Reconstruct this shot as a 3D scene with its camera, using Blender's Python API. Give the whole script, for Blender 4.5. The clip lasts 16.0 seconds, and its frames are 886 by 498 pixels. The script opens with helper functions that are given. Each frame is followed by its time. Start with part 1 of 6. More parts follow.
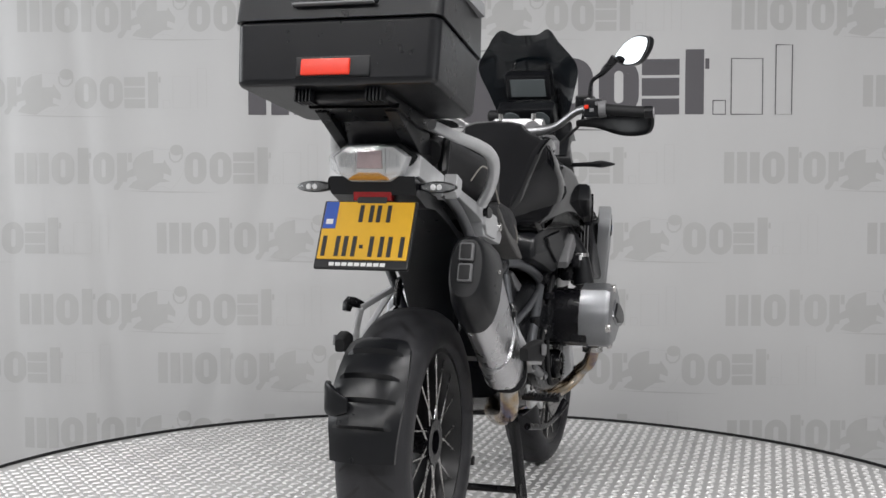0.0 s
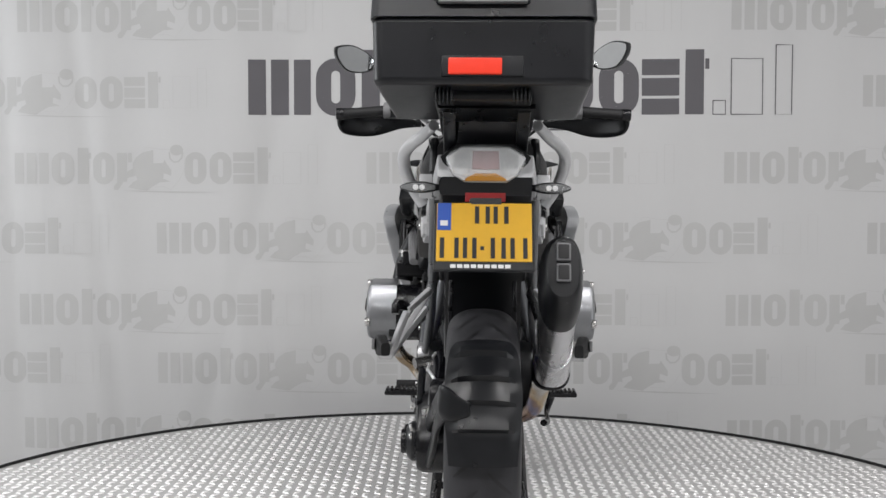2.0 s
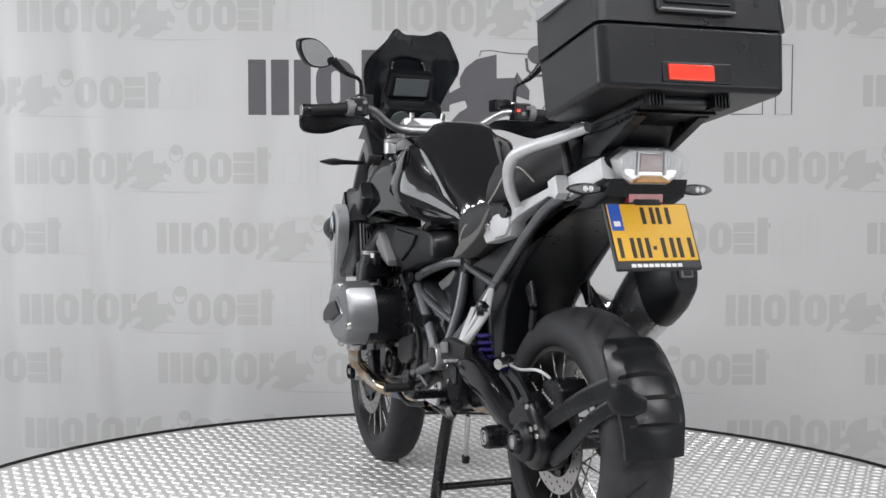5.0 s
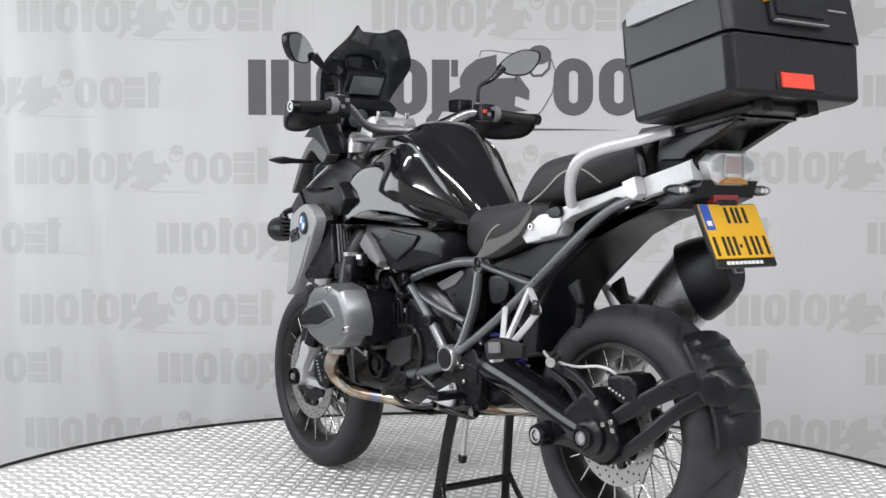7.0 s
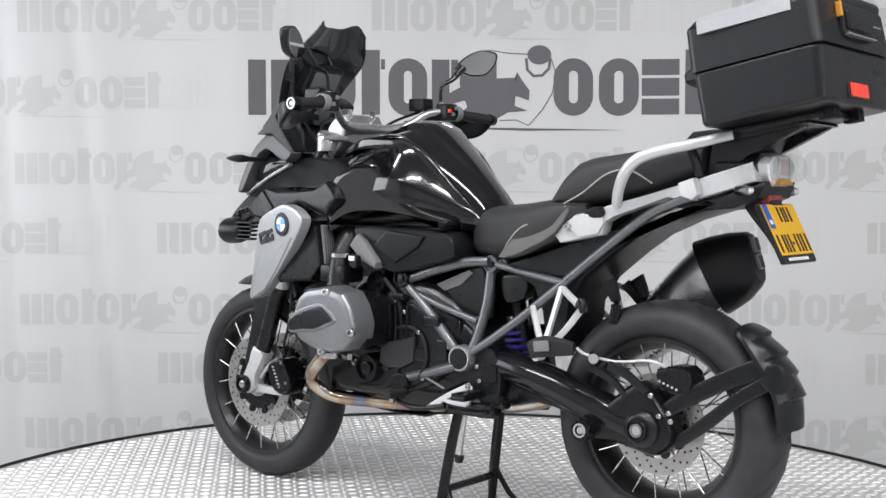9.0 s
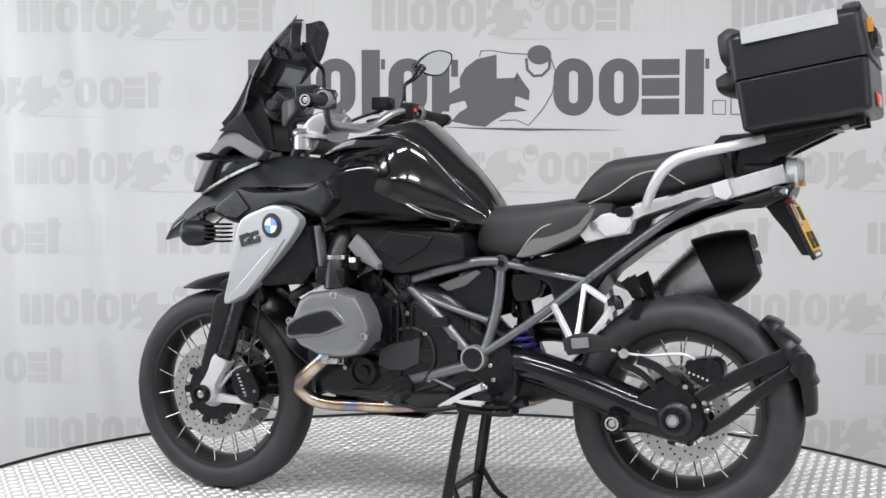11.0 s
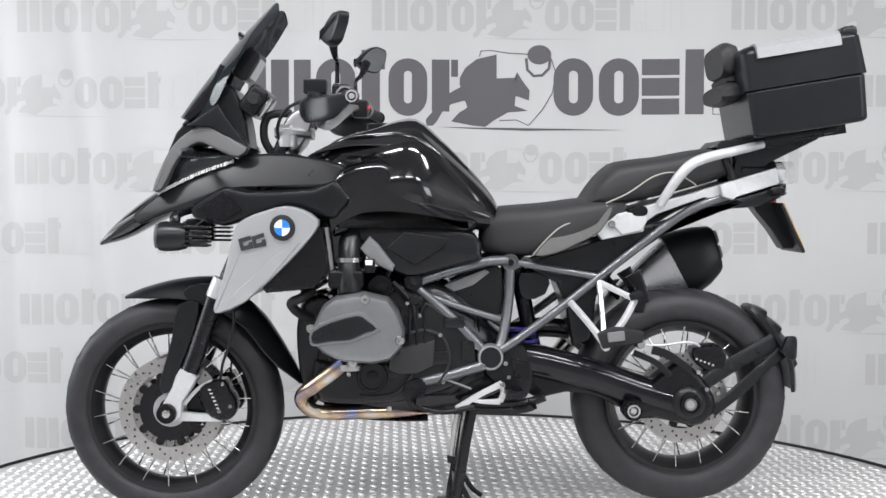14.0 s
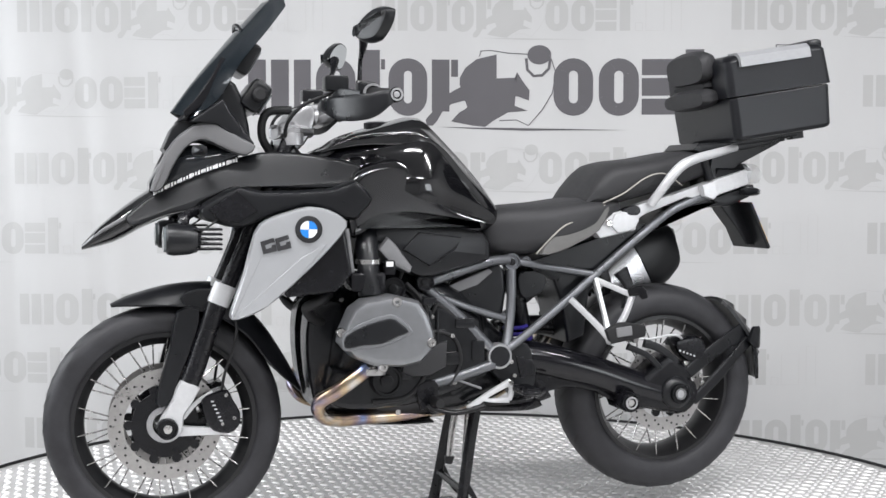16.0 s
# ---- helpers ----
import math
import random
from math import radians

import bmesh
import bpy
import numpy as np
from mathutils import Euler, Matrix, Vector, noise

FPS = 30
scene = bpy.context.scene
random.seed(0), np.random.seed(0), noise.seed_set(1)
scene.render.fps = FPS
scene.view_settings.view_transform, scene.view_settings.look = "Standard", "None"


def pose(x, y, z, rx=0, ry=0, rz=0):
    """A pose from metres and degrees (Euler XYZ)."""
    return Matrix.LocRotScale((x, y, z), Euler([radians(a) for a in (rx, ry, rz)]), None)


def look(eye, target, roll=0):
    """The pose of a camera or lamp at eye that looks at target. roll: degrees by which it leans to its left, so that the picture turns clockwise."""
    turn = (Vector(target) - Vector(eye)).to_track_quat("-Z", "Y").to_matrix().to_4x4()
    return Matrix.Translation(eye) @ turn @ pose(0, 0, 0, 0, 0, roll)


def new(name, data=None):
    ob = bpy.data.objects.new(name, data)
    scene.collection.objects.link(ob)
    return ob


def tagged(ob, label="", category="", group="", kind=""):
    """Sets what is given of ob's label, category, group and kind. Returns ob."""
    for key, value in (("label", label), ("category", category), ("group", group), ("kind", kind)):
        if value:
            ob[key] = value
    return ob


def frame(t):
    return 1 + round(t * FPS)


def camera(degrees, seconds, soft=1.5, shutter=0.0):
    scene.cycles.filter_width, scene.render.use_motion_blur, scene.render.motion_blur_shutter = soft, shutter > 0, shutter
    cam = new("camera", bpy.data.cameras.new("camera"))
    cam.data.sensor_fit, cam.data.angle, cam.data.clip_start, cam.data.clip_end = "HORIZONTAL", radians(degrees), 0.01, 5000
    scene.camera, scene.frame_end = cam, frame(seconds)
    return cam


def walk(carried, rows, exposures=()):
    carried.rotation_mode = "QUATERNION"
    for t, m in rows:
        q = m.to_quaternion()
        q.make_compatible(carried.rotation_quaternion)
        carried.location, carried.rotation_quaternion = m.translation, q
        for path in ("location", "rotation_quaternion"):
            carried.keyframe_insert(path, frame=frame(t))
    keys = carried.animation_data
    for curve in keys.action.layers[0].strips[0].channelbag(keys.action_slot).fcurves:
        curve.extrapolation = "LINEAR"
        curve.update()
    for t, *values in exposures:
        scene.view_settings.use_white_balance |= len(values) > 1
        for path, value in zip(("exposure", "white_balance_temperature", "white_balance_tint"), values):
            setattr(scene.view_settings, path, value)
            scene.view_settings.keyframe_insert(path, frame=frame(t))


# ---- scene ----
# ---- camera, fixed on its stand ----
cam = camera(40.59, 16.0)
EYE = Vector((0.0, -3.5286, 0.9716))
YAW, PITCH = radians(0.864), radians(2.691)
AHEAD = Vector((-math.sin(YAW) * math.cos(PITCH), math.cos(YAW) * math.cos(PITCH), -math.sin(PITCH)))
STAND = look(EYE, EYE + AHEAD, 0.504)
walk(cam, [(0.0, STAND), (16.0, STAND)], exposures=[(0.0, -0.28, 6500, 10), (2.5, -0.19, 6500, 10), (4.2, -0.12, 6450, 10), (6.3, 0.08, 6360, 10), (9.2, 0.21, 6360, 10), (16.0, 0.33, 6360, 10)])

# ---- light: a closed hall with ceiling panels, faint grey world ----
world = bpy.data.worlds.new("hall_air")
scene.world = world
world.use_nodes = True
world.node_tree.nodes["Background"].inputs[0].default_value = (0.9, 0.93, 1.0, 1)
world.node_tree.nodes["Background"].inputs[1].default_value = 0.05
PANEL_WATTS = 46.0
# softboxes: left for an unseen side source, right an added fill
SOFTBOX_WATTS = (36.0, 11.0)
# centre x, y of each ceiling strip lamp
PANELS = [(x, y) for y in (-3.9, -1.5) for x in (-2.85, -0.95, 0.95, 2.85)]


# ---- materials ----
def mat(name, base, rough=0.5, metal=0.0, coat=0.0, grain=0.0, grain_scale=60.0, bump=0.0, bump_scale=200.0, spec=0.5,
        alpha=1.0, trans=0.0, emit=None, strength=0.0, wear=0.0, ior=1.45, streak=None):
    """A procedural surface: base colour varied at two scales, roughness varied, fine relief."""
    m = bpy.data.materials.new(name)
    m.use_nodes = True
    nt = m.node_tree
    b = nt.nodes["Principled BSDF"]
    b.inputs["Base Color"].default_value = (*base, 1)
    b.inputs["Roughness"].default_value = rough
    b.inputs["Metallic"].default_value = metal
    b.inputs["Coat Weight"].default_value = coat
    b.inputs["Coat Roughness"].default_value = 0.03
    b.inputs["Specular IOR Level"].default_value = spec
    b.inputs["Transmission Weight"].default_value = trans
    b.inputs["Alpha"].default_value = alpha
    b.inputs["IOR"].default_value = ior
    if emit:
        b.inputs["Emission Color"].default_value = (*emit, 1)
        b.inputs["Emission Strength"].default_value = strength
    if grain or bump or wear:
        co = nt.nodes.new("ShaderNodeTexCoord")
        mp = nt.nodes.new("ShaderNodeMapping")
        nt.links.new(co.outputs["Object"], mp.inputs["Vector"])
        if streak:
            mp.inputs["Scale"].default_value = streak
        n1 = nt.nodes.new("ShaderNodeTexNoise")
        n1.inputs["Scale"].default_value, n1.inputs["Detail"].default_value = grain_scale, 6
        n2 = nt.nodes.new("ShaderNodeTexNoise")
        n2.inputs["Scale"].default_value, n2.inputs["Detail"].default_value = grain_scale * 0.12, 3
        for n in (n1, n2):
            nt.links.new(mp.outputs["Vector"], n.inputs["Vector"])
        mixn = nt.nodes.new("ShaderNodeMath")
        mixn.operation = "MULTIPLY_ADD"
        nt.links.new(n1.outputs["Fac"], mixn.inputs[0])
        mixn.inputs[1].default_value = 0.5
        half = nt.nodes.new("ShaderNodeMath")
        half.operation = "MULTIPLY"
        nt.links.new(n2.outputs["Fac"], half.inputs[0])
        half.inputs[1].default_value = 0.5
        nt.links.new(half.outputs[0], mixn.inputs[2])
        if grain:
            ramp = nt.nodes.new("ShaderNodeMapRange")
            nt.links.new(mixn.outputs[0], ramp.inputs["Value"])
            ramp.inputs["From Min"].default_value, ramp.inputs["From Max"].default_value = 0.3, 0.7
            ramp.inputs["To Min"].default_value, ramp.inputs["To Max"].default_value = 1 - grain, 1 + grain
            mul = nt.nodes.new("ShaderNodeMix")
            mul.data_type, mul.blend_type = "RGBA", "MULTIPLY"
            mul.inputs["Factor"].default_value = 1
            mul.inputs["A"].default_value = (*base, 1)
            nt.links.new(ramp.outputs["Result"], mul.inputs["B"])
            nt.links.new(mul.outputs["Result"], b.inputs["Base Color"])
        if wear:
            rr = nt.nodes.new("ShaderNodeMapRange")
            nt.links.new(mixn.outputs[0], rr.inputs["Value"])
            rr.inputs["From Min"].default_value, rr.inputs["From Max"].default_value = 0.3, 0.7
            rr.inputs["To Min"].default_value, rr.inputs["To Max"].default_value = max(0.02, rough - wear), min(1, rough + wear)
            nt.links.new(rr.outputs["Result"], b.inputs["Roughness"])
        if bump:
            n3 = nt.nodes.new("ShaderNodeTexNoise")
            n3.inputs["Scale"].default_value, n3.inputs["Detail"].default_value = bump_scale, 4
            nt.links.new(mp.outputs["Vector"], n3.inputs["Vector"])
            bp = nt.nodes.new("ShaderNodeBump")
            bp.inputs["Strength"].default_value = bump
            bp.inputs["Distance"].default_value = 0.002
            nt.links.new(n3.outputs["Fac"], bp.inputs["Height"])
            nt.links.new(bp.outputs["Normal"], b.inputs["Normal"])
    return m


GLOSS_BLACK = mat("gloss_black_paint", (0.004, 0.004, 0.005), 0.12, coat=0.8, wear=0.03, grain=0.1, grain_scale=14)
SATIN_BLACK = mat("satin_black_plastic", (0.0075, 0.008, 0.0095), 0.30, spec=0.42, grain=0.2, grain_scale=30, bump=0.05, bump_scale=1200, wear=0.04)
CASE_BLACK = mat("grained_case_plastic", (0.0065, 0.007, 0.009), 0.30, spec=0.5, grain=0.15, grain_scale=25, bump=0.1, bump_scale=1400, wear=0.04)
MATT_BLACK = mat("matt_black_metal", (0.005, 0.005, 0.0065), 0.26, spec=0.4, grain=0.3, grain_scale=40, bump=0.08, bump_scale=600, wear=0.05)
ENGINE_BLACK = mat("black_engine_casting", (0.009, 0.0095, 0.011), 0.2, 0.1, spec=0.5, grain=0.4, grain_scale=45, bump=0.15, bump_scale=350, wear=0.06)
RUBBER = mat("tyre_rubber", (0.026, 0.026, 0.029), 0.5, spec=0.4, grain=0.45, grain_scale=22, bump=0.3, bump_scale=300, wear=0.12)
SOFT_RUBBER = mat("black_rubber", (0.01, 0.01, 0.011), 0.6, grain=0.2, bump=0.2)
RIM_BLACK = mat("black_rim_coat", (0.012, 0.012, 0.013), 0.35, grain=0.2, wear=0.1)
SILVER = mat("silver_paint", (0.48, 0.49, 0.505), 0.3, 0.55, coat=0.4, grain=0.03, grain_scale=30, wear=0.03)
CAST_SILVER = mat("cast_silver_head_cover", (0.22, 0.225, 0.235), 0.32, 0.65, coat=0.3, grain=0.08, grain_scale=60, bump=0.03, bump_scale=700, wear=0.05)
BRUSHED = mat("bare_aluminium", (0.50, 0.50, 0.51), 0.36, 0.9, grain=0.1, grain_scale=80, wear=0.1)
PALE_ALU = mat("pale_cast_aluminium", (0.60, 0.605, 0.615), 0.36, 0.35, grain=0.08, grain_scale=80, wear=0.08)
FRAME_GREY = mat("grey_frame_paint", (0.135, 0.14, 0.15), 0.32, 0.6, coat=0.3, grain=0.12, grain_scale=70, wear=0.08)
LID_SILVER = mat("brushed_lid_silver", (0.34, 0.345, 0.355), 0.5, 0.3, grain=0.08, grain_scale=60, wear=0.08)
STEEL = mat("stainless_steel", (0.55, 0.54, 0.53), 0.25, 1.0, grain=0.12, grain_scale=60, wear=0.1)
DISC_STEEL = mat("ground_brake_steel", (0.40, 0.39, 0.38), 0.34, 0.8, grain=0.15, grain_scale=90, wear=0.1)
HEADER = mat("tempered_exhaust_steel", (0.50, 0.46, 0.42), 0.2, 1.0, grain=0.3, grain_scale=14, wear=0.08)
def heat_colours(m):
    """Straw, brown and blue bands where the pipe has run hot."""
    nt = m.node_tree
    co, nz, rp = (nt.nodes.new(k) for k in ("ShaderNodeTexCoord", "ShaderNodeTexNoise", "ShaderNodeValToRGB"))
    nz.inputs["Scale"].default_value, nz.inputs["Detail"].default_value = 9.0, 3
    nt.links.new(co.outputs["Object"], nz.inputs["Vector"])
    nt.links.new(nz.outputs["Fac"], rp.inputs["Fac"])
    e = rp.color_ramp.elements
    e[0].position, e[0].color = 0.34, (0.20, 0.25, 0.42, 1)
    e[1].position, e[1].color = 0.62, (0.55, 0.53, 0.50, 1)
    for p, c in ((0.43, (0.30, 0.22, 0.20, 1)), (0.52, (0.50, 0.38, 0.24, 1))):
        e.new(p).color = c
    nt.links.new(rp.outputs["Color"], nt.nodes["Principled BSDF"].inputs["Base Color"])


heat_colours(HEADER)
SEAT_BLACK = mat("black_seat_vinyl", (0.026, 0.026, 0.028), 0.55, grain=0.15, grain_scale=60, bump=0.35, bump_scale=900, wear=0.08)
SEAT_GREY = mat("grey_seat_vinyl", (0.10, 0.098, 0.095), 0.6, grain=0.12, grain_scale=60, bump=0.35, bump_scale=900)
THREAD = mat("pale_stitching", (0.36, 0.34, 0.31), 0.7)
GREY_PLASTIC = mat("grey_plastic", (0.17, 0.17, 0.175), 0.45, grain=0.1, bump=0.1, wear=0.08)
MUFFLER = mat("satin_muffler_steel", (0.66, 0.66, 0.675), 0.27, 1.0, grain=0.04, grain_scale=20, wear=0.05)
SMOKED = mat("smoked_acrylic", (0.010, 0.014, 0.018), 0.05, alpha=0.8, coat=0.5)
CLEAR = mat("clear_lens", (0.9, 0.92, 0.93), 0.04, alpha=0.2, coat=1.0)
MIRROR = mat("mirror_glass", (0.62, 0.64, 0.65), 0.02, 1.0)
SCREEN = mat("display_glass", (0.11, 0.125, 0.13), 0.12, coat=0.6)
HEADLAMP = mat("dark_headlamp_glass", (0.016, 0.018, 0.021), 0.12, coat=0.4)
LAMP_GREY = mat("grey_lamp_surround_paint", (0.115, 0.115, 0.118), 0.38, 0.2, grain=0.08, grain_scale=30, wear=0.08)
RED = mat("red_reflector", (0.80, 0.045, 0.02), 0.25, coat=0.6, grain=0.06, grain_scale=400)
DARK_RED = mat("dark_red_reflector", (0.28, 0.012, 0.014), 0.25, coat=0.6, grain=0.15, grain_scale=300)
AMBER = mat("amber_lens", (0.55, 0.25, 0.03), 0.3, coat=0.5)
YELLOW = mat("yellow_plate", (0.72, 0.40, 0.012), 0.4, grain=0.05, grain_scale=60, wear=0.05)
BLUE = mat("blue_plate_band", (0.02, 0.085, 0.42), 0.4)
BLUE_BADGE = mat("blue_badge_enamel", (0.02, 0.20, 0.62), 0.2, coat=0.6)
WHITE = mat("white_paint", (0.78, 0.78, 0.78), 0.4)
INK = mat("black_ink", (0.012, 0.012, 0.013), 0.5)
PURPLE = mat("blue_spring_paint", (0.025, 0.018, 0.16), 0.35, coat=0.3)


# ---- building helpers ----
def part(name, bm, material, parent=None, label="", smooth=True, angle=35):
    """Links a bmesh as one mesh object, under a thing or a part."""
    bmesh.ops.recalc_face_normals(bm, faces=bm.faces)
    me = bpy.data.meshes.new(name)
    lim = radians(angle)
    for e in bm.edges:
        e.smooth = smooth and (len(e.link_faces) != 2 or e.calc_face_angle(0) < lim)
    for f in bm.faces:
        f.smooth = smooth
    bm.to_mesh(me)
    bm.free()
    me.materials.append(material)
    ob = new(name, me)
    if smooth and 12 < len(me.polygons) < 4000:
        wn = ob.modifiers.new("even_faces", "WEIGHTED_NORMAL")
        wn.keep_sharp, wn.weight = True, 90
    if parent:
        ob.parent = parent
    if label:
        ob["label"] = label
    return ob


def again(ob, m, parent=None):
    """Another object on the same mesh, for alike pieces."""
    o = new(ob.name.split(".")[0], ob.data)
    o.matrix_basis = m
    o.parent = parent or ob.parent
    if "label" in ob:
        o["label"] = ob["label"]
    return o


def curve(pts, k=6, closed=False):
    """Catmull-Rom through points of any dimension."""
    P = [np.array(p, float) for p in pts]
    n = len(P)
    out = []
    for i in range(n if closed else n - 1):
        a, b, c, d = (P[(i + j) % n] if closed else P[min(max(i + j, 0), n - 1)] for j in (-1, 0, 1, 2))
        for s in range(k):
            t = s / k
            out.append(0.5 * (2 * b + (c - a) * t + (2 * a - 5 * b + 4 * c - d) * t * t + (3 * b - a - 3 * c + d) * t ** 3))
    if not closed:
        out.append(P[-1])
    return out


def tube(bm, pts, r, seg=12, k=6, flat=1.0, cap=True):
    """A round bar along points; r is one radius or one for each point."""
    rs = [r] * len(pts) if np.isscalar(r) else list(r)
    path = curve([(*p, q) for p, q in zip(pts, rs)], k) if k > 1 else [np.array((*p, q), float) for p, q in zip(pts, rs)]
    path = [p for i, p in enumerate(path) if i == 0 or np.linalg.norm(p[:3] - path[i - 1][:3]) > 1e-5]
    rings = []
    up = None
    for i, p in enumerate(path):
        d = Vector(path[min(i + 1, len(path) - 1)][:3] - path[max(i - 1, 0)][:3]).normalized()
        if up is None:
            up = d.orthogonal().normalized() if flat == 1.0 else (Vector((0, 1, 0)) - d * d.y).normalized()
        up = (up - d * up.dot(d)).normalized()
        w = d.cross(up)
        rings.append([bm.verts.new(Vector(p[:3]) + (up * math.cos(2 * math.pi * j / seg) * flat + w * math.sin(2 * math.pi * j / seg)) * float(p[3]))
                      for j in range(seg)])
    skin(bm, rings, cap)


def skin(bm, rings, cap=True, loop=False):
    n = len(rings[0])
    for a, b in zip(rings, rings[1:] + ([rings[0]] if loop else [])):
        for j in range(n):
            bm.faces.new((a[j], a[(j + 1) % n], b[(j + 1) % n], b[j]))
    if cap and not loop:
        bm.faces.new(rings[0][::-1])
        bm.faces.new(rings[-1])


def lathe(bm, prof, seg=48, axis="y", at=(0, 0, 0), loop=True):
    """Turns a profile of (radius, along) round an axis; the profile is a closed loop, or open with end caps."""
    rings = []
    for i in range(seg):
        a = 2 * math.pi * i / seg
        c, s = math.cos(a), math.sin(a)
        ring = []
        for r, h in prof:
            p = {"y": (r * c, h, r * s), "z": (r * c, r * s, h), "x": (h, r * c, r * s)}[axis]
            ring.append(bm.verts.new(Vector(p) + Vector(at)))
        rings.append(ring)
    n = len(prof)
    for a, b in zip(rings, rings[1:] + rings[:1]):
        for j in range(n if loop else n - 1):
            bm.faces.new((a[j], a[(j + 1) % n], b[(j + 1) % n], b[j]))
    if not loop:
        bm.faces.new([r[0] for r in rings])
        bm.faces.new([r[-1] for r in rings][::-1])


def rod(bm, a, b, r, seg=12):
    tube(bm, [a, b], r, seg, 1)


def box(bm, lo, hi, bevel=0.0, m=None, seg=2):
    g = bmesh.ops.create_cube(bm, size=1.0)
    c, s = (Vector(lo) + Vector(hi)) / 2, Vector(hi) - Vector(lo)
    for v in g["verts"]:
        v.co = Vector((v.co.x * s.x, v.co.y * s.y, v.co.z * s.z)) + c
    vs = g["verts"]
    if bevel:
        es = list({e for v in vs for e in v.link_edges})
        r = bmesh.ops.bevel(bm, geom=es, offset=bevel, segments=seg, affect="EDGES", profile=0.5)
        vs = list({v for f in r["faces"] for v in f.verts} | {v for v in vs if v.is_valid})
    if m is not None:
        for v in vs:
            v.co = m @ v.co


def slab(bm, prof, y0, y1, k=1, inset=0.0, slope=(0, 0, 0, 0), crown=0.0):
    """A plate cut to an outline of (x, z), from y0 to y1. The outer face (y1) may be inset with a rounded shoulder;
    slope = (x0, dy/dx, z0, dy/dz) leans it."""
    P = [p for p in (curve(prof, k, True) if k > 1 else [np.array(p, float) for p in prof])]
    n = len(P)
    nor = []
    area = sum(P[i][0] * P[(i + 1) % n][1] - P[(i + 1) % n][0] * P[i][1] for i in range(n))
    sg = 1 if area > 0 else -1
    for i in range(n):
        d = P[(i + 1) % n] - P[i - 1]
        d = d / (np.linalg.norm(d) + 1e-9)
        nor.append(np.array((-d[1], d[0])) * sg)
    side = 1 if y1 > y0 else -1

    def ring(off, y):
        out = []
        for p, q in zip(P, nor):
            w = p + q * off
            out.append(bm.verts.new((w[0], y + side * (slope[1] * (w[0] - slope[0]) + slope[3] * (w[1] - slope[2])), w[1])))
        return out
    rings = [ring(0, y0)]
    if inset:
        rings += [ring(0, y1 - side * inset * 0.7), ring(inset * 0.3, y1 - side * inset * 0.2), ring(inset, y1)]
    else:
        rings += [ring(0, y1)]
    skin(bm, rings, False)
    bm.faces.new(rings[0])
    if crown:
        c = np.mean(P, axis=0)
        mid = bm.verts.new((c[0], y1 + side * (crown + slope[1] * (c[0] - slope[0]) + slope[3] * (c[1] - slope[2])), c[1]))
        last = rings[-1]
        for j in range(n):
            bm.faces.new((last[j], last[(j + 1) % n], mid))
    else:
        bm.faces.new(rings[-1])


def body(bm, top, bot, width, n=16, seg=20, power=2.6, yc=0.0, x0=None, x1=None, shear=0.0, tuck=0.0):
    """A rounded hull along x: top and bottom outlines (x, z) and half-widths (x, w). tuck narrows the lower half."""
    lo = max(min(p[0] for p in top), min(p[0] for p in bot)) if x0 is None else x0
    hi = min(max(p[0] for p in top), max(p[0] for p in bot)) if x1 is None else x1
    def at(tab, x):
        tab = sorted(tab)
        return float(np.interp(x, [p[0] for p in tab], [p[1] for p in tab]))
    top, bot, width = (curve(sorted(t), 5) if len(t) > 2 else t for t in (top, bot, width))
    top, bot, width = ([(float(p[0]), float(p[1])) for p in t] for t in (top, bot, width))
    rings = []
    for i in range(n + 1):
        x = lo + (hi - lo) * (0.5 - 0.5 * math.cos(math.pi * i / n))
        a, b, w = at(top, x), at(bot, x), max(at(width, x), 0.002)
        a = max(a, b + 0.003)
        ring = []
        for j in range(seg):
            th = 2 * math.pi * (j + 0.5) / seg
            c, s = math.cos(th), math.sin(th)
            y = math.copysign(abs(c) ** (2 / power), c) * w
            z = (a + b) / 2 + math.copysign(abs(s) ** (2 / power), s) * (a - b) / 2
            if tuck and s < 0:
                y *= 1 - tuck * (-s)
            ring.append(bm.verts.new((x, yc + y, z)))
        rings.append(ring)
    skin(bm, rings)


def bolt(bm, p, r=0.008, h=0.006, axis="y", side=1):
    lathe(bm, [(r, 0), (r, h * 0.7 * side), (r * 0.8, h * side), (r * 0.45, h * side), (r * 0.4, h * 0.5 * side)], 10, axis, p, loop=False)


def sub(m, name, fn, material, parent, label="", **kw):
    bm = bmesh.new()
    fn(bm)
    return part(name, bm, material, parent, label, **kw)


def turned(t, lag=0.0):
    u = t / 16.0
    return 75.6 + lag + 120.28 * u + 5.189 * u * u - 2.315 * u ** 3



# ---- the hall ----
WALL_PAINT = mat("white_wall_paint", (0.72, 0.72, 0.72), 0.7, grain=0.04, grain_scale=20, bump=0.15, bump_scale=120)
DARK_WALL = mat("grey_unseen_wall_paint", (0.40, 0.40, 0.40), 0.7, grain=0.08, grain_scale=20)
SIDE_WALL = mat("grey_wall_paint", (0.52, 0.52, 0.52), 0.7, grain=0.05, grain_scale=20)
HALL_FLOOR = mat("grey_concrete", (0.32, 0.32, 0.32), 0.55, grain=0.2, grain_scale=8, bump=0.2, bump_scale=60, wear=0.1)
CLOTH = mat("printed_banner_cloth", (0.60, 0.60, 0.60), 0.42, grain=0.035, grain_scale=5, bump=0.1, bump_scale=400, streak=(1, 1, 0.15))
CLOTH_GREY = mat("pale_grey_print", (0.515, 0.515, 0.51), 0.55, grain=0.04, grain_scale=8)
CLOTH_LINE = mat("fine_pale_print", (0.565, 0.565, 0.56), 0.55)
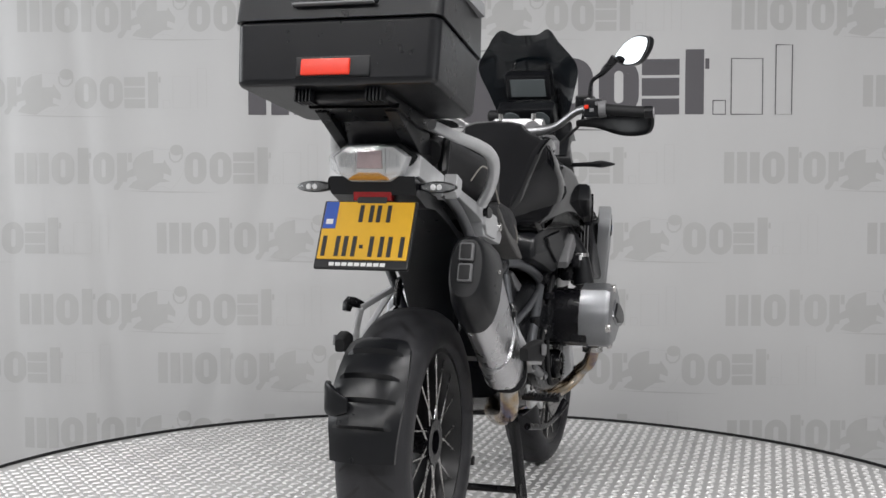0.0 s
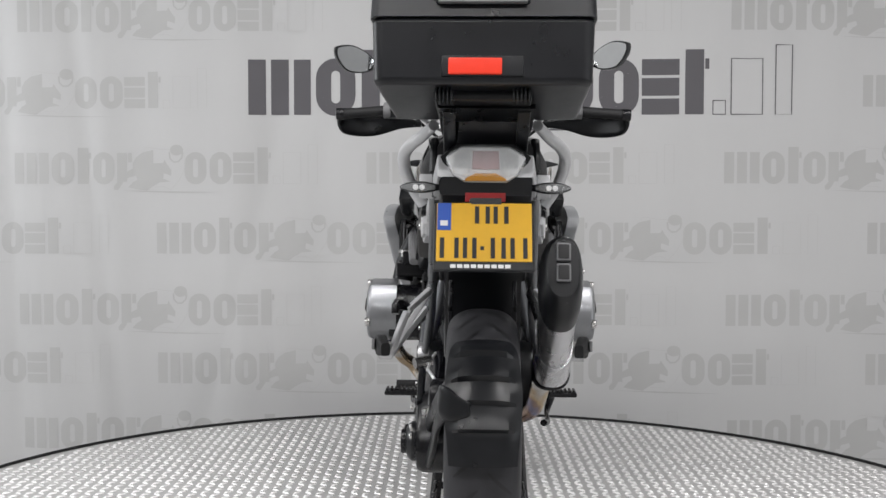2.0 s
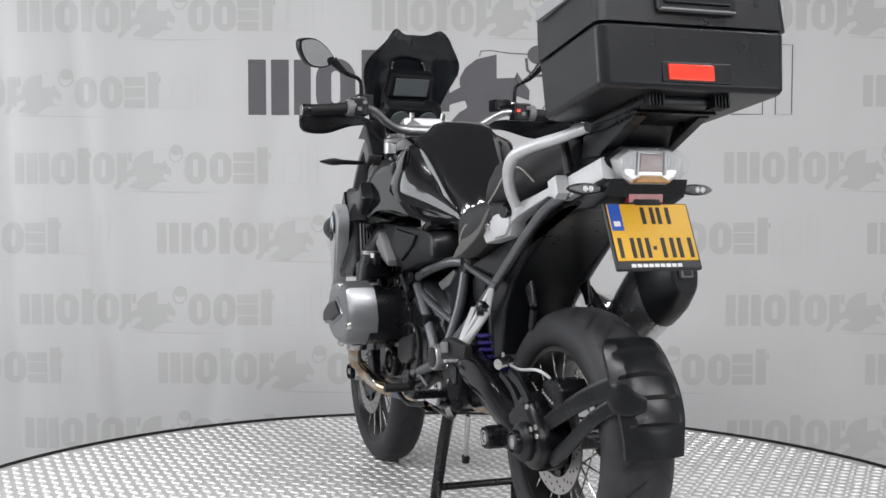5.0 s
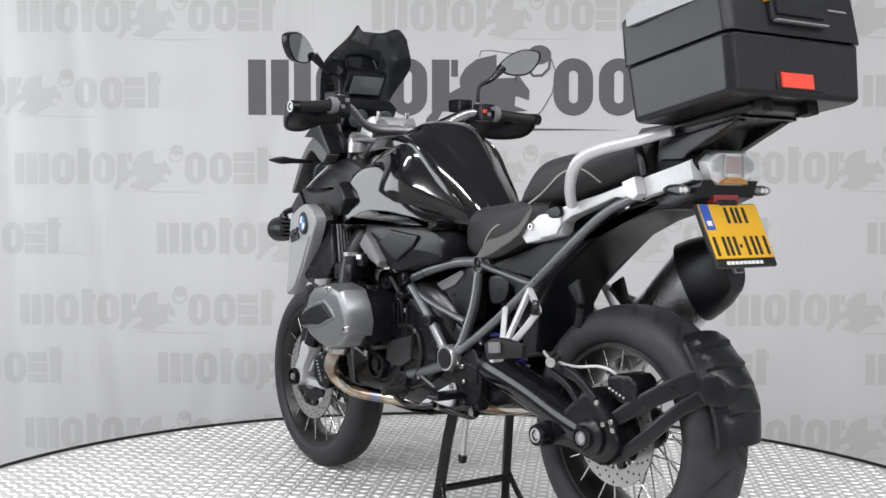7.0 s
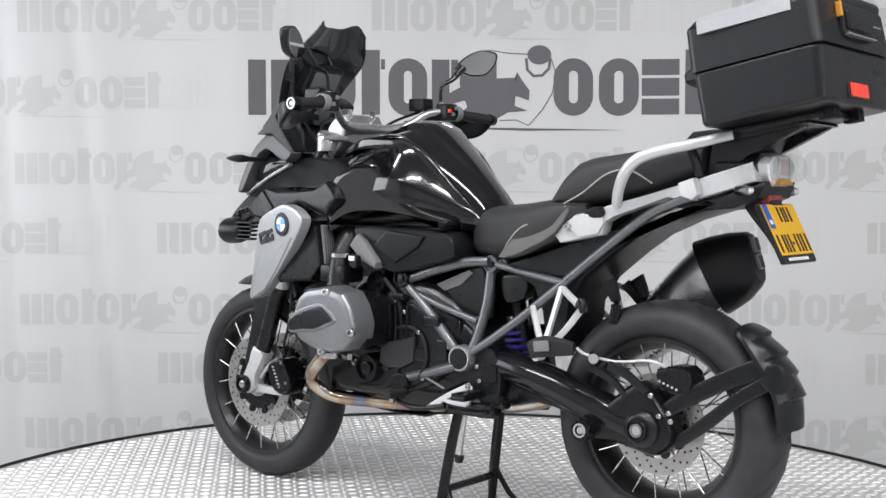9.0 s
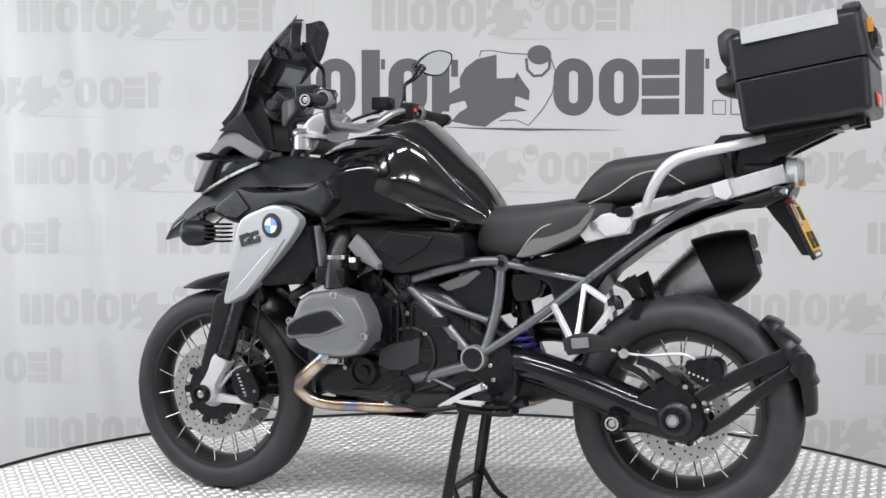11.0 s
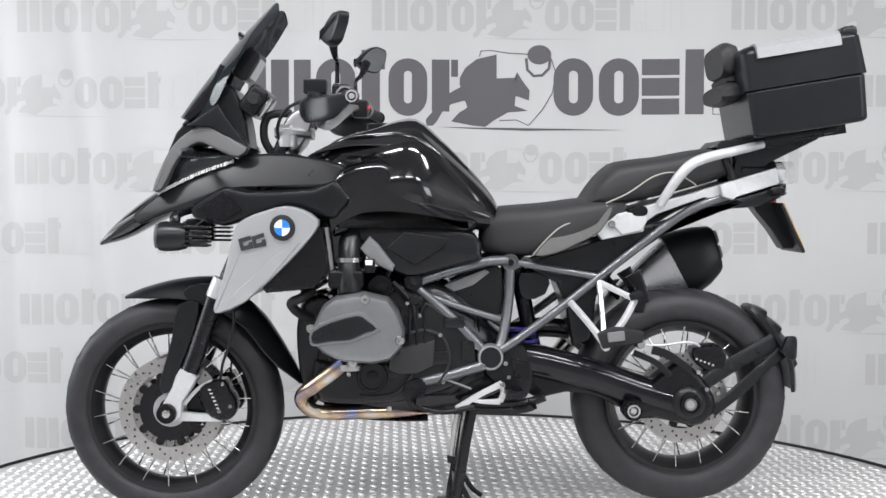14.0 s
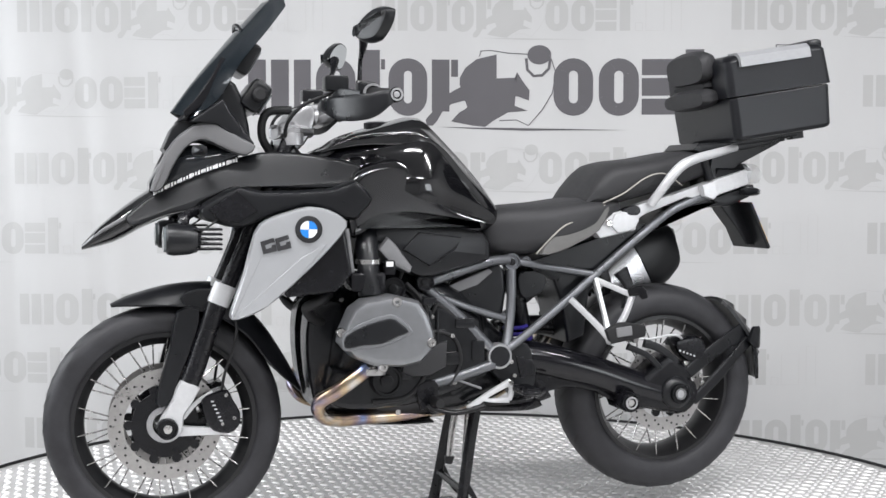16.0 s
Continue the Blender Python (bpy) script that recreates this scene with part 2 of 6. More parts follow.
CLOTH_DARK = mat("dark_grey_print", (0.115, 0.11, 0.12), 0.5, grain=0.05, grain_scale=8)
LAMP_GLOW = mat("lamp_diffuser", (0.9, 0.9, 0.9), 0.5, emit=(1.0, 0.98, 0.96), strength=1.0)
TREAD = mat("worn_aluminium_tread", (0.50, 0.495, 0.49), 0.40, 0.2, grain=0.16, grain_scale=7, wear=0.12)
# same metal as the deck; the bars' glint is put into a paler colour
TREAD_TOP = mat("glint_toned_tread_bars", (0.88, 0.87, 0.865), 0.28, 0.2, grain=0.1, grain_scale=9, wear=0.1)


def add_worn_patch(m, radius):
    """A brownish worn patch with a ragged edge round the middle of the deck."""
    nt = m.node_tree
    b = nt.nodes["Principled BSDF"]
    old = b.inputs["Base Color"].links[0].from_socket
    co, ln, nz, ad, rg, mx = (nt.nodes.new(k) for k in ("ShaderNodeTexCoord", "ShaderNodeVectorMath", "ShaderNodeTexNoise", "ShaderNodeMath", "ShaderNodeMapRange", "ShaderNodeMix"))
    ln.operation, ad.operation, mx.data_type = "LENGTH", "MULTIPLY_ADD", "RGBA"
    nz.inputs["Scale"].default_value, nz.inputs["Detail"].default_value = 5.0, 6
    nt.links.new(co.outputs["Object"], ln.inputs[0])
    nt.links.new(co.outputs["Object"], nz.inputs["Vector"])
    nt.links.new(nz.outputs["Fac"], ad.inputs[0])
    ad.inputs[1].default_value = 0.5
    nt.links.new(ln.outputs["Value"], ad.inputs[2])
    nt.links.new(ad.outputs[0], rg.inputs["Value"])
    rg.inputs["From Min"].default_value, rg.inputs["From Max"].default_value = radius + 0.15, radius + 0.32
    rg.inputs["To Min"].default_value, rg.inputs["To Max"].default_value = 0.7, 0.0
    nt.links.new(rg.outputs["Result"], mx.inputs["Factor"])
    nt.links.new(old, mx.inputs["A"])
    mx.inputs["B"].default_value = (0.40, 0.33, 0.31, 1)
    nt.links.new(mx.outputs["Result"], b.inputs["Base Color"])


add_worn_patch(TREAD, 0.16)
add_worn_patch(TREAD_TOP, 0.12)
BY = 1.85
FLOOR_Z, CEIL_Z = -0.32, 3.4


def setting(name, lo, hi, material, label, category):
    bm = bmesh.new()
    box(bm, lo, hi)
    return tagged(part(name, bm, material, smooth=False), label, category, kind="structure")


setting("floor", (-4.5, -6.5, FLOOR_Z - 0.1), (4.5, 2.8, FLOOR_Z), HALL_FLOOR, "grey concrete floor under the turntable", "floor")
setting("wall_north", (-4.5, 2.8, FLOOR_Z - 0.1), (4.5, 3.0, CEIL_Z), WALL_PAINT, "plain white wall behind the banner", "wall")
# this south wall is added out of view; its grey steers fill and reflections
setting("wall_south", (-4.5, -6.7, FLOOR_Z - 0.1), (4.5, -6.5, CEIL_Z), DARK_WALL, "unseen grey wall added behind the camera", "wall")
setting("wall_west", (-4.7, -6.7, FLOOR_Z - 0.1), (-4.5, 3.0, CEIL_Z), SIDE_WALL, "plain grey side wall", "wall")
setting("wall_east", (4.5, -6.7, FLOOR_Z - 0.1), (4.7, 3.0, CEIL_Z), SIDE_WALL, "plain grey side wall", "wall")
setting("ceiling", (-4.7, -6.7, CEIL_Z), (4.7, 3.0, CEIL_Z + 0.15), mat("grey_ceiling_paint", (0.34, 0.34, 0.34), 0.8, grain=0.05, grain_scale=20), "plain grey ceiling", "ceiling")


def ceiling_lamp(x, y):
    root = tagged(new("ceiling_light"), "long white strip lamp under the ceiling", "lamp", "ceiling strip lamps")
    root.location = (x, y, CEIL_Z)
    bm = bmesh.new()
    box(bm, (-0.68, -0.11, -0.05), (0.68, 0.11, 0), 0.006)
    part("frame", bm, WHITE, root)
    bm = bmesh.new()
    box(bm, (-0.64, -0.08, -0.054), (0.64, 0.08, -0.045), 0.002)
    part("diffuser", bm, LAMP_GLOW, root, "glowing white diffuser")
    lamp = bpy.data.lights.new("panel_light", "AREA")
    lamp.shape, lamp.size, lamp.size_y, lamp.energy = "RECTANGLE", 1.25, 0.14, PANEL_WATTS
    lamp.color = (1.0, 0.985, 0.985)
    lo = new("panel_light", lamp)
    lo.location = (x, y, CEIL_Z - 0.06)


for px, py in PANELS:
    ceiling_lamp(px, py)


def unseen_softbox(eye, target, watts, w, h):
    """A softbox on a stand, added out of view."""
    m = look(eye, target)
    root = tagged(new("unseen_softbox"), "white softbox lamp on a black stand, added out of view", "lamp", "studio softbox lamps")
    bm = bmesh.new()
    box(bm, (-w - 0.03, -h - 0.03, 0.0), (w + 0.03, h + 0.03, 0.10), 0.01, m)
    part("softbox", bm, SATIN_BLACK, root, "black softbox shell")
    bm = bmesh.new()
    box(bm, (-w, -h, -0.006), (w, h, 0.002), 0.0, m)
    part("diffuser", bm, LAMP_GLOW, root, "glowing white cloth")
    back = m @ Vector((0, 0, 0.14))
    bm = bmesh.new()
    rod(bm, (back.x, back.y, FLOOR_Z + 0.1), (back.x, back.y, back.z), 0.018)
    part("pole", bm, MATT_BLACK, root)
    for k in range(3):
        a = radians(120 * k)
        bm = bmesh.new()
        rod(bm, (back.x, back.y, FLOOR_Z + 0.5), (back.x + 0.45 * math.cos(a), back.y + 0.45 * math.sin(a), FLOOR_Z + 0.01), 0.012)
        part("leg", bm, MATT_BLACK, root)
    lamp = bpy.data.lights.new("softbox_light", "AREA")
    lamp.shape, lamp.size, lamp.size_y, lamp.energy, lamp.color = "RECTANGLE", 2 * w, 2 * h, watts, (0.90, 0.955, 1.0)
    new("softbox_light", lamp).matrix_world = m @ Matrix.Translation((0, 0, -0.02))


# left: stands in for a side source inferred from the top case's sheen
unseen_softbox((-3.95, -0.05, 1.6), (0.0, -0.5, 1.15), SOFTBOX_WATTS[0], 1.3, 0.9)
# right: fill added to lift the right side, no such lamp known
unseen_softbox((3.7, -3.3, 1.15), (0.2, 0.0, 0.5), SOFTBOX_WATTS[1], 0.47, 0.67)

# ---- printed banner: marks are plain shapes, laid out in units of the main mark's width ----
random.seed(3)


def fold(x, z):
    """Soft vertical waves of the hanging cloth."""
    return (0.012 * math.sin(3.1 * x + 0.6) + 0.008 * math.sin(8.7 * x + 1.1 + 0.25 * z) + 0.0024 * math.sin(21 * x + 0.9 * z)
            + 0.013 * math.exp(-((x + 1.55 + 0.12 * z) / 0.05) ** 2) + 0.007 * math.exp(-((x + 0.86 - 0.25 * (z - 1.1)) / 0.06) ** 2) + 0.008 * math.exp(-((x + 2.0 + 0.05 * z) / 0.05) ** 2)
            + 0.0022 * math.sin(4.0 * z + 2.0 * x))


bm = bmesh.new()
nx, nz = 330, 50
for sgn in (0, 1):
    g = [[bm.verts.new((-3.3 + 6.6 * i / nx, BY + 0.004 * sgn + fold(-3.3 + 6.6 * i / nx, FLOOR_Z + 3.2 * j / nz), FLOOR_Z + 3.2 * j / nz))
          for j in range(nz + 1)] for i in range(nx + 1)]
    for i in range(nx):
        for j in range(nz):
            bm.faces.new((g[i][j], g[i + 1][j], g[i + 1][j + 1], g[i][j + 1]))
banner = tagged(part("backdrop_banner", bm, CLOTH), "light grey hanging cloth banner printed all over with grey marks", "banner", kind="structure")


def bar(x0, x1, z0, z1):
    return [(x0, z0), (x1, z0), (x1, z1), (x0, z1)]


def stadium(x0, x1, z0, z1, n=6):
    r = min(x1 - x0, z1 - z0) / 2
    out = []
    for cx, cz, a0 in ((x1 - r, z1 - r, 0), (x0 + r, z1 - r, 90), (x0 + r, z0 + r, 180), (x1 - r, z0 + r, 270)):
        out += [(cx + r * math.cos(radians(a0 + 90 * i / n)), cz + r * math.sin(radians(a0 + 90 * i / n))) for i in range(n + 1)]
    return out


def ribbon(pts, w):
    """A thin line along points."""
    P = [np.array(p, float) for p in pts]
    L, R = [], []
    for i in range(len(P)):
        d = P[min(i + 1, len(P) - 1)] - P[max(i - 1, 0)]
        d = d / (np.linalg.norm(d) + 1e-9)
        q = np.array((-d[1], d[0])) * w / 2
        L.append(P[i] + q)
        R.append(P[i] - q)
    return [(L[i], L[i + 1], R[i + 1], R[i]) for i in range(len(P) - 1)]


def ring_pieces(x0, x1, z0, z1, s0, s1, c0, c1):
    """A rounded block with a slot in it, as a strip of quads."""
    a, b = stadium(x0, x1, z0, z1), stadium(s0, s1, c0, c1)
    n = len(a)
    return [(a[i], a[(i + 1) % n], b[(i + 1) % n], b[i]) for i in range(n)]


def mark_shapes():
    """The main mark, x from 443 to 1398, z down from 82 to 232: blocks, slotted blocks, a crest and an underline."""
    H, T, B = 106, 92, 203
    fill, line = [], []
    # three pillars
    fill += [bar(443, 474, H, B), bar(483, 514, H, B), bar(523, 553, H, B)]
    for x0, x1 in ((562, 632), (690, 758), (980, 1050), (1060, 1130)):
        fill += ring_pieces(x0, x1, H - 2, B + 2, x0 + 27, x1 - 27, H + 20, B - 20)
    # tall bars with a square beside them, a short block, a stack of three bars
    for x0 in (643, 1210):
        fill += [bar(x0, x0 + 32, T - 2, B), bar(x0 + 34, x0 + 41, H, H + 18)]
    fill += [bar(766, 797, H, B - 6), bar(800, 812, H, H + 30)]
    fill += [bar(1135, 1200, H, H + 28), bar(1135, 1200, H + 33, H + 64), bar(1135, 1200, H + 69, B)]
    # crest: a slanted wedge body with a dot and a bowl
    fill += [[(880, 97), (862, 118), (864, 132), (880, 139), (912, 138), (916, 128), (925, 143), (938, 160), (937, 178), (918, 171), (902, 170), (899, 183), (912, 187), (935, 196),
              (900, 199), (875, 213), (860, 224), (840, 222), (808, 216), (800, 214), (815, 198), (838, 203), (838, 197), (830, 190), (845, 175), (843, 160), (826, 148), (815, 150), (815, 138), (825, 120), (845, 105)],
             [(820, 152), (830, 160), (838, 172), (830, 180), (822, 178), (800, 184), (785, 197), (775, 214), (768, 222), (757, 222), (755, 212), (762, 203), (775, 190), (790, 177), (795, 166), (805, 160)]]
    c = (955, 98)
    fill += [[(c[0] + 21 * math.cos(a), c[1] + 17 * math.sin(a)) for a in np.linspace(0, 2 * math.pi, 20)[:-1]]]
    fill += ribbon([(932, 104), (934, 124), (945, 135), (960, 134), (972, 122), (974, 104)], 5)
    fill += [[(775, 224), (900, 226), (1108, 230), (930, 231), (850, 228)]]
    line += ribbon([(850, 100), (852, 91), (870, 90), (900, 95), (934, 97)], 1.6)
    line += ribbon([(976, 106), (984, 130), (978, 165), (960, 195), (936, 222), (915, 212), (885, 213)], 1.6)
    # outlined blocks
    for q in ((1258, 1280, 179, 203), (1368, 1397, 82, 203)):
        p = [(q[0], q[2]), (q[1], q[2]), (q[1], q[3]), (q[0], q[3]), (q[0], q[2])]
        line += ribbon(p, 1.8)
    line += ribbon([(1290, 203), (1290, 106), (1345, 106), (1345, 203), (1290, 203)], 1.8)
    return fill, line


FILL, LINE = mark_shapes()


def at_banner(px, py):
    """Banner coordinates from the layout units."""
    u, v = px - 784, py - 441
    return -0.0854 + 0.002538 * u + 0.0000221 * v, 0.7153 + 0.0000234 * u + -0.002538 * v


def print_mark(x0, z0, scale, inks, label):
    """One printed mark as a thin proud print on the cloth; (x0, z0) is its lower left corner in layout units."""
    for name, shapes, ink, lift in (("printed_mark", FILL, inks[0], 0.0012), ("outline_print", LINE, inks[1], 0.0020)):
        bm = bmesh.new()
        n = 0
        for poly in shapes:
            pts = []
            for p in poly:
                X, Z = at_banner(x0 + (p[0] - 443) * scale, z0 + (p[1] - 203) * scale)
                pts.append((X, Z))
            if min(p[0] for p in pts) > 3.2 or max(p[0] for p in pts) < -3.2 or len(pts) < 3:
                continue
            n += 1
            bm.faces.new([bm.verts.new((X, 0.0002 * (n % 3), Z)) for X, Z in pts])
        bmesh.ops.triangulate(bm, faces=bm.faces)
        for _ in range(3):
            long = [e for e in bm.edges if e.calc_length() > 0.035]
            if long:
                bmesh.ops.subdivide_edges(bm, edges=long, cuts=1)
        bmesh.ops.triangulate(bm, faces=bm.faces)
        for v in bm.verts:
            v.co.y = BY + fold(v.co.x, v.co.z) - lift - v.co.y
        part(name, bm, ink, banner, label if name == "printed_mark" else "", angle=60)


print_mark(443, 203, 1.0, (CLOTH_DARK, CLOTH_DARK), "large dark grey mark of blocks and a crest")
# rows of small marks: baseline and first start of each, 627 apart
for base, first in ((58, -595), (326, -605), (450, -352), (577, -600), (682, -352), (800, -595)):
    for k in range(4):
        print_mark(first + 628 * k, base - 2, 0.567, (CLOTH_GREY, CLOTH_LINE), "small pale grey mark of blocks and a crest")
for x0 in (-172, 1520):
    print_mark(x0, 190, 0.567, (CLOTH_GREY, CLOTH_LINE), "small pale grey mark of blocks and a crest")

# ---- turntable ----
TABLE_R = 1.70
table = tagged(new("turntable"), "round turntable of aluminium tread plate with a black edge strip", "turntable")
bm = bmesh.new()
lathe(bm, [(TABLE_R, 0.0), (TABLE_R, FLOOR_Z + 0.03), (TABLE_R - 0.06, FLOOR_Z + 0.03), (TABLE_R - 0.06, FLOOR_Z)], 160, "z", (0, 0, -0.0015), loop=False)
part("deck", bm, TREAD, table, "grey aluminium deck plate")
bm = bmesh.new()
lathe(bm, [(TABLE_R + 0.001, 0.007), (TABLE_R + 0.006, 0.0085), (TABLE_R + 0.010, 0.006), (TABLE_R + 0.010, FLOOR_Z + 0.04), (TABLE_R + 0.001, FLOOR_Z + 0.04)], 160, "z")
part("edge_strip", bm, SOFT_RUBBER, table, "black rubber edge strip")
verts, faces = [], []
PITCH_M, BL, BW, BH = 0.037, 0.0175, 0.0062, 0.0028
for i in range(-47, 48):
    for j in range(-47, 48):
        x, y = PITCH_M * i, PITCH_M * j
        if x * x + y * y > (TABLE_R - 0.03) ** 2:
            continue
        if math.hypot(x, y) < 0.20 + 0.14 * noise.noise((x * 5, y * 5, 0.0)):
            continue
        b = len(verts)
        a = radians(45 if (i + j) % 2 else -45)
        c, s = math.cos(a), math.sin(a)
        foot = [(-BL, 0), (-BL * 0.5, -BW), (BL * 0.5, -BW), (BL, 0), (BL * 0.5, BW), (-BL * 0.5, BW)]
        verts += [(x + c * u - s * v, y + s * u + c * v, -0.0012) for u, v in foot]
        verts += [(x + (c * u - s * v) * 0.66, y + (s * u + c * v) * 0.66, BH) for u, v in foot]
        faces += [(b + k, b + (k + 1) % 6, b + 6 + (k + 1) % 6, b + 6 + k) for k in range(6)] + [tuple(b + 6 + k for k in range(6))]
me = bpy.data.meshes.new("tread_pattern")
me.from_pydata(verts, [], faces)
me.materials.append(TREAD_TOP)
bars = tagged(new("tread_pattern", me), "raised tread bars, their glint painted as a paler colour", kind="stuff")
bars.parent = table



# ---- motorcycle (x forward, y to its left, origin over the turntable's axis) ----
moto = tagged(new("motorcycle"), "black and silver adventure motorcycle with top case on its centre stand", "motorcycle")
FA, RA = (0.849, 0.0, 0.326), (-0.66, 0.0, 0.371)


def wheel(name, at, R, W, rim_r, discs, seg=72, spokes=36):
    """A spoked wheel, built round its own axle."""
    bm = bmesh.new()
    w = W * 0.36
    lathe(bm, [(rim_r + 0.012, -w), (rim_r + 0.014, -w - 0.006), (rim_r - 0.002, -w - 0.007), (rim_r - 0.012, -w * 0.8), (rim_r - 0.024, -w * 0.45), (rim_r - 0.027, 0),
               (rim_r - 0.024, w * 0.45), (rim_r - 0.012, w * 0.8), (rim_r - 0.002, w + 0.007), (rim_r + 0.014, w + 0.006), (rim_r + 0.012, w),
               (rim_r - 0.004, w * 0.7), (rim_r - 0.012, 0), (rim_r - 0.004, -w * 0.7)], seg)
    hub = part(name, bm, RIM_BLACK, moto, "black spoked rim")
    hub.location = at
    bm = bmesh.new()
    prof = []
    side = R - rim_r
    for a in np.linspace(-100, 100, 17):
        c, s = math.cos(radians(a)), math.sin(radians(a))
        prof.append((R - side * 0.62 + side * 0.62 * (max(c, 0) ** 0.8 if c > 0 else c * 1.6), W / 2 * math.copysign(abs(s) ** 0.85, s)))
    prof = [(rim_r + 0.004, -w)] + prof + [(rim_r + 0.004, w)]
    lathe(bm, prof, seg)
    tyre = part("tyre", bm, RUBBER, hub, "black road tyre with cut grooves", angle=60)
    # tread grooves, thin dark wedges on the tread
    bm = bmesh.new()
    n = 26
    for i in range(n):
        for sgn in (-1, 1):
            a0 = 2 * math.pi * (i + (0.5 if sgn > 0 else 0)) / n
            strip = []
            for k in range(5):
                u = k / 4
                aa = a0 + u * 0.16
                s = 0.12 + 0.62 * u
                yy = sgn * W / 2 * s
                th = math.asin(min(0.98, s ** (1 / 0.85)))
                rr = R - side * 0.62 + side * 0.62 * math.cos(th) ** 0.8 + 0.0016
                wd = 0.021 * (0.4 + 0.5 * math.sin(math.pi * u))
                strip.append((bm.verts.new((rr * math.cos(aa - wd), yy, rr * math.sin(aa - wd))), bm.verts.new((rr * math.cos(aa + wd), yy, rr * math.sin(aa + wd)))))
            for p, q in zip(strip, strip[1:]):
                bm.faces.new((p[0], p[1], q[1], q[0]))
    tagged(part("tread_groove", bm, INK, hub, "dark tread grooves"), kind="stuff")
    bm = bmesh.new()
    hw = W * 0.38
    lathe(bm, [(0.03, -hw), (0.055, -hw), (0.055, -hw + 0.012), (0.032, -hw + 0.02), (0.03, 0), (0.032, hw - 0.02), (0.055, hw - 0.012), (0.055, hw), (0.03, hw)], 32)
    part("hub", bm, MATT_BLACK, hub)
    sp = None
    for i in range(spokes):
        sgn = 1 if i % 2 else -1
        a = 2 * math.pi * (i + 0.25) / spokes
        lean = 0.42 * (1 if (i // 2) % 2 else -1)
        if sp is None:
            bm = bmesh.new()
            rod(bm, (0, 0, 0), (1, 0, 0), 0.0023, 6)
            sp = part("spoke", bm, STEEL, hub)
            first = True
        p = Vector((0.05 * math.cos(a + lean), sgn * (hw - 0.006), 0.05 * math.sin(a + lean)))
        q = Vector(((rim_r + 0.002) * math.cos(a), sgn * w * 0.9, (rim_r + 0.002) * math.sin(a)))
        d = q - p
        m = Matrix.Translation(p) @ d.to_track_quat("X", "Z").to_matrix().to_4x4() @ Matrix.Diagonal((d.length, 1, 1, 1))
        if first:
            sp.matrix_basis, first = m, False
        else:
            again(sp, m)
    for y, r in discs:
        bm = bmesh.new()
        lathe(bm, [(r - 0.042, y - 0.0025), (r, y - 0.0025), (r, y + 0.0025), (r - 0.042, y + 0.0025)], 64)
        d = part("brake_disc", bm, DISC_STEEL, hub, "drilled steel brake disc")
        bm = bmesh.new()
        for k in range(48):
            a = 2 * math.pi * k / 48
            rr = r - (0.009, 0.020, 0.031)[k % 3]
            for s2 in (-1, 1):
                lathe(bm, [(0.0036, s2 * 0.0022), (0.0036, s2 * 0.0029), (0.002, s2 * 0.0029)], 8, "y", (rr * math.cos(a), y, rr * math.sin(a)), loop=False)
        tagged(part("disc_hole", bm, INK, d, "small drilled holes"), kind="stuff")
        bm = bmesh.new()
        lathe(bm, [(0.035, y - 0.004), (r - 0.062, y - 0.004), (r - 0.062, y + 0.004), (0.035, y + 0.004)], 48)
        for k in range(10):
            a = 2 * math.pi * k / 10
            lathe(bm, [(0.013, -0.005), (0.013, 0.005)], 10, "y", ((r - 0.055) * math.cos(a), y, (r - 0.055) * math.sin(a)), loop=False)
        part("disc_carrier", bm, MATT_BLACK, hub, "black disc carrier")
    return hub


FW = wheel("front_wheel", FA, 0.326, 0.122, 0.243, [(0.062, 0.154), (-0.062, 0.154)])
wheel("rear_wheel", RA, 0.322, 0.172, 0.218, [(0.075, 0.134)])



def both(name, fn, material, label="", parent=None, **kw):
    """The same part on the left (s = 1) and on the right (s = -1)."""
    return [sub(moto, name, lambda b: fn(b, s), material, parent or moto, label, **kw) for s in (1, -1)]


def along(xz, ys):
    return [(x, y, z) for (x, z), y in zip(xz, ys if hasattr(ys, "__len__") else [ys] * len(xz))]


def slabx(bm, prof, x0, x1, **kw):
    """A plate cut to an outline of (y, z), from x0 to x1."""
    t = bmesh.new()
    slab(t, prof, x0, x1, **kw)
    for v in t.verts:
        v.co = (v.co.y, v.co.x, v.co.z)
    me = bpy.data.meshes.new("scratch")
    t.to_mesh(me)
    t.free()
    bm.from_mesh(me)
    bpy.data.meshes.remove(me)


def strap(bm, pts, h, t, k=6):
    """A flat upright band along points: height h and thickness t (each one number or one a point)."""
    n = len(pts)
    hs = [h] * n if np.isscalar(h) else h
    ts = [t] * n if np.isscalar(t) else t
    path = curve([(*p, a, b) for p, a, b in zip(pts, hs, ts)], k)
    rings = []
    for i, p in enumerate(path):
        d = Vector(path[min(i + 1, len(path) - 1)][:3] - path[max(i - 1, 0)][:3]).normalized()
        w = d.cross(Vector((0, 0, 1)))
        w = w.normalized() if w.length > 1e-4 else Vector((0, 1, 0))
        u = w.cross(d).normalized()
        ring = []
        for j in range(12):
            a = 2 * math.pi * (j + 0.5) / 12
            c, s = math.cos(a), math.sin(a)
            ring.append(bm.verts.new(Vector(p[:3]) + u * float(p[3]) / 2 * math.copysign(abs(c) ** 0.5, c) + w * float(p[4]) / 2 * math.copysign(abs(s) ** 0.5, s)))
        rings.append(ring)
    skin(bm, rings)


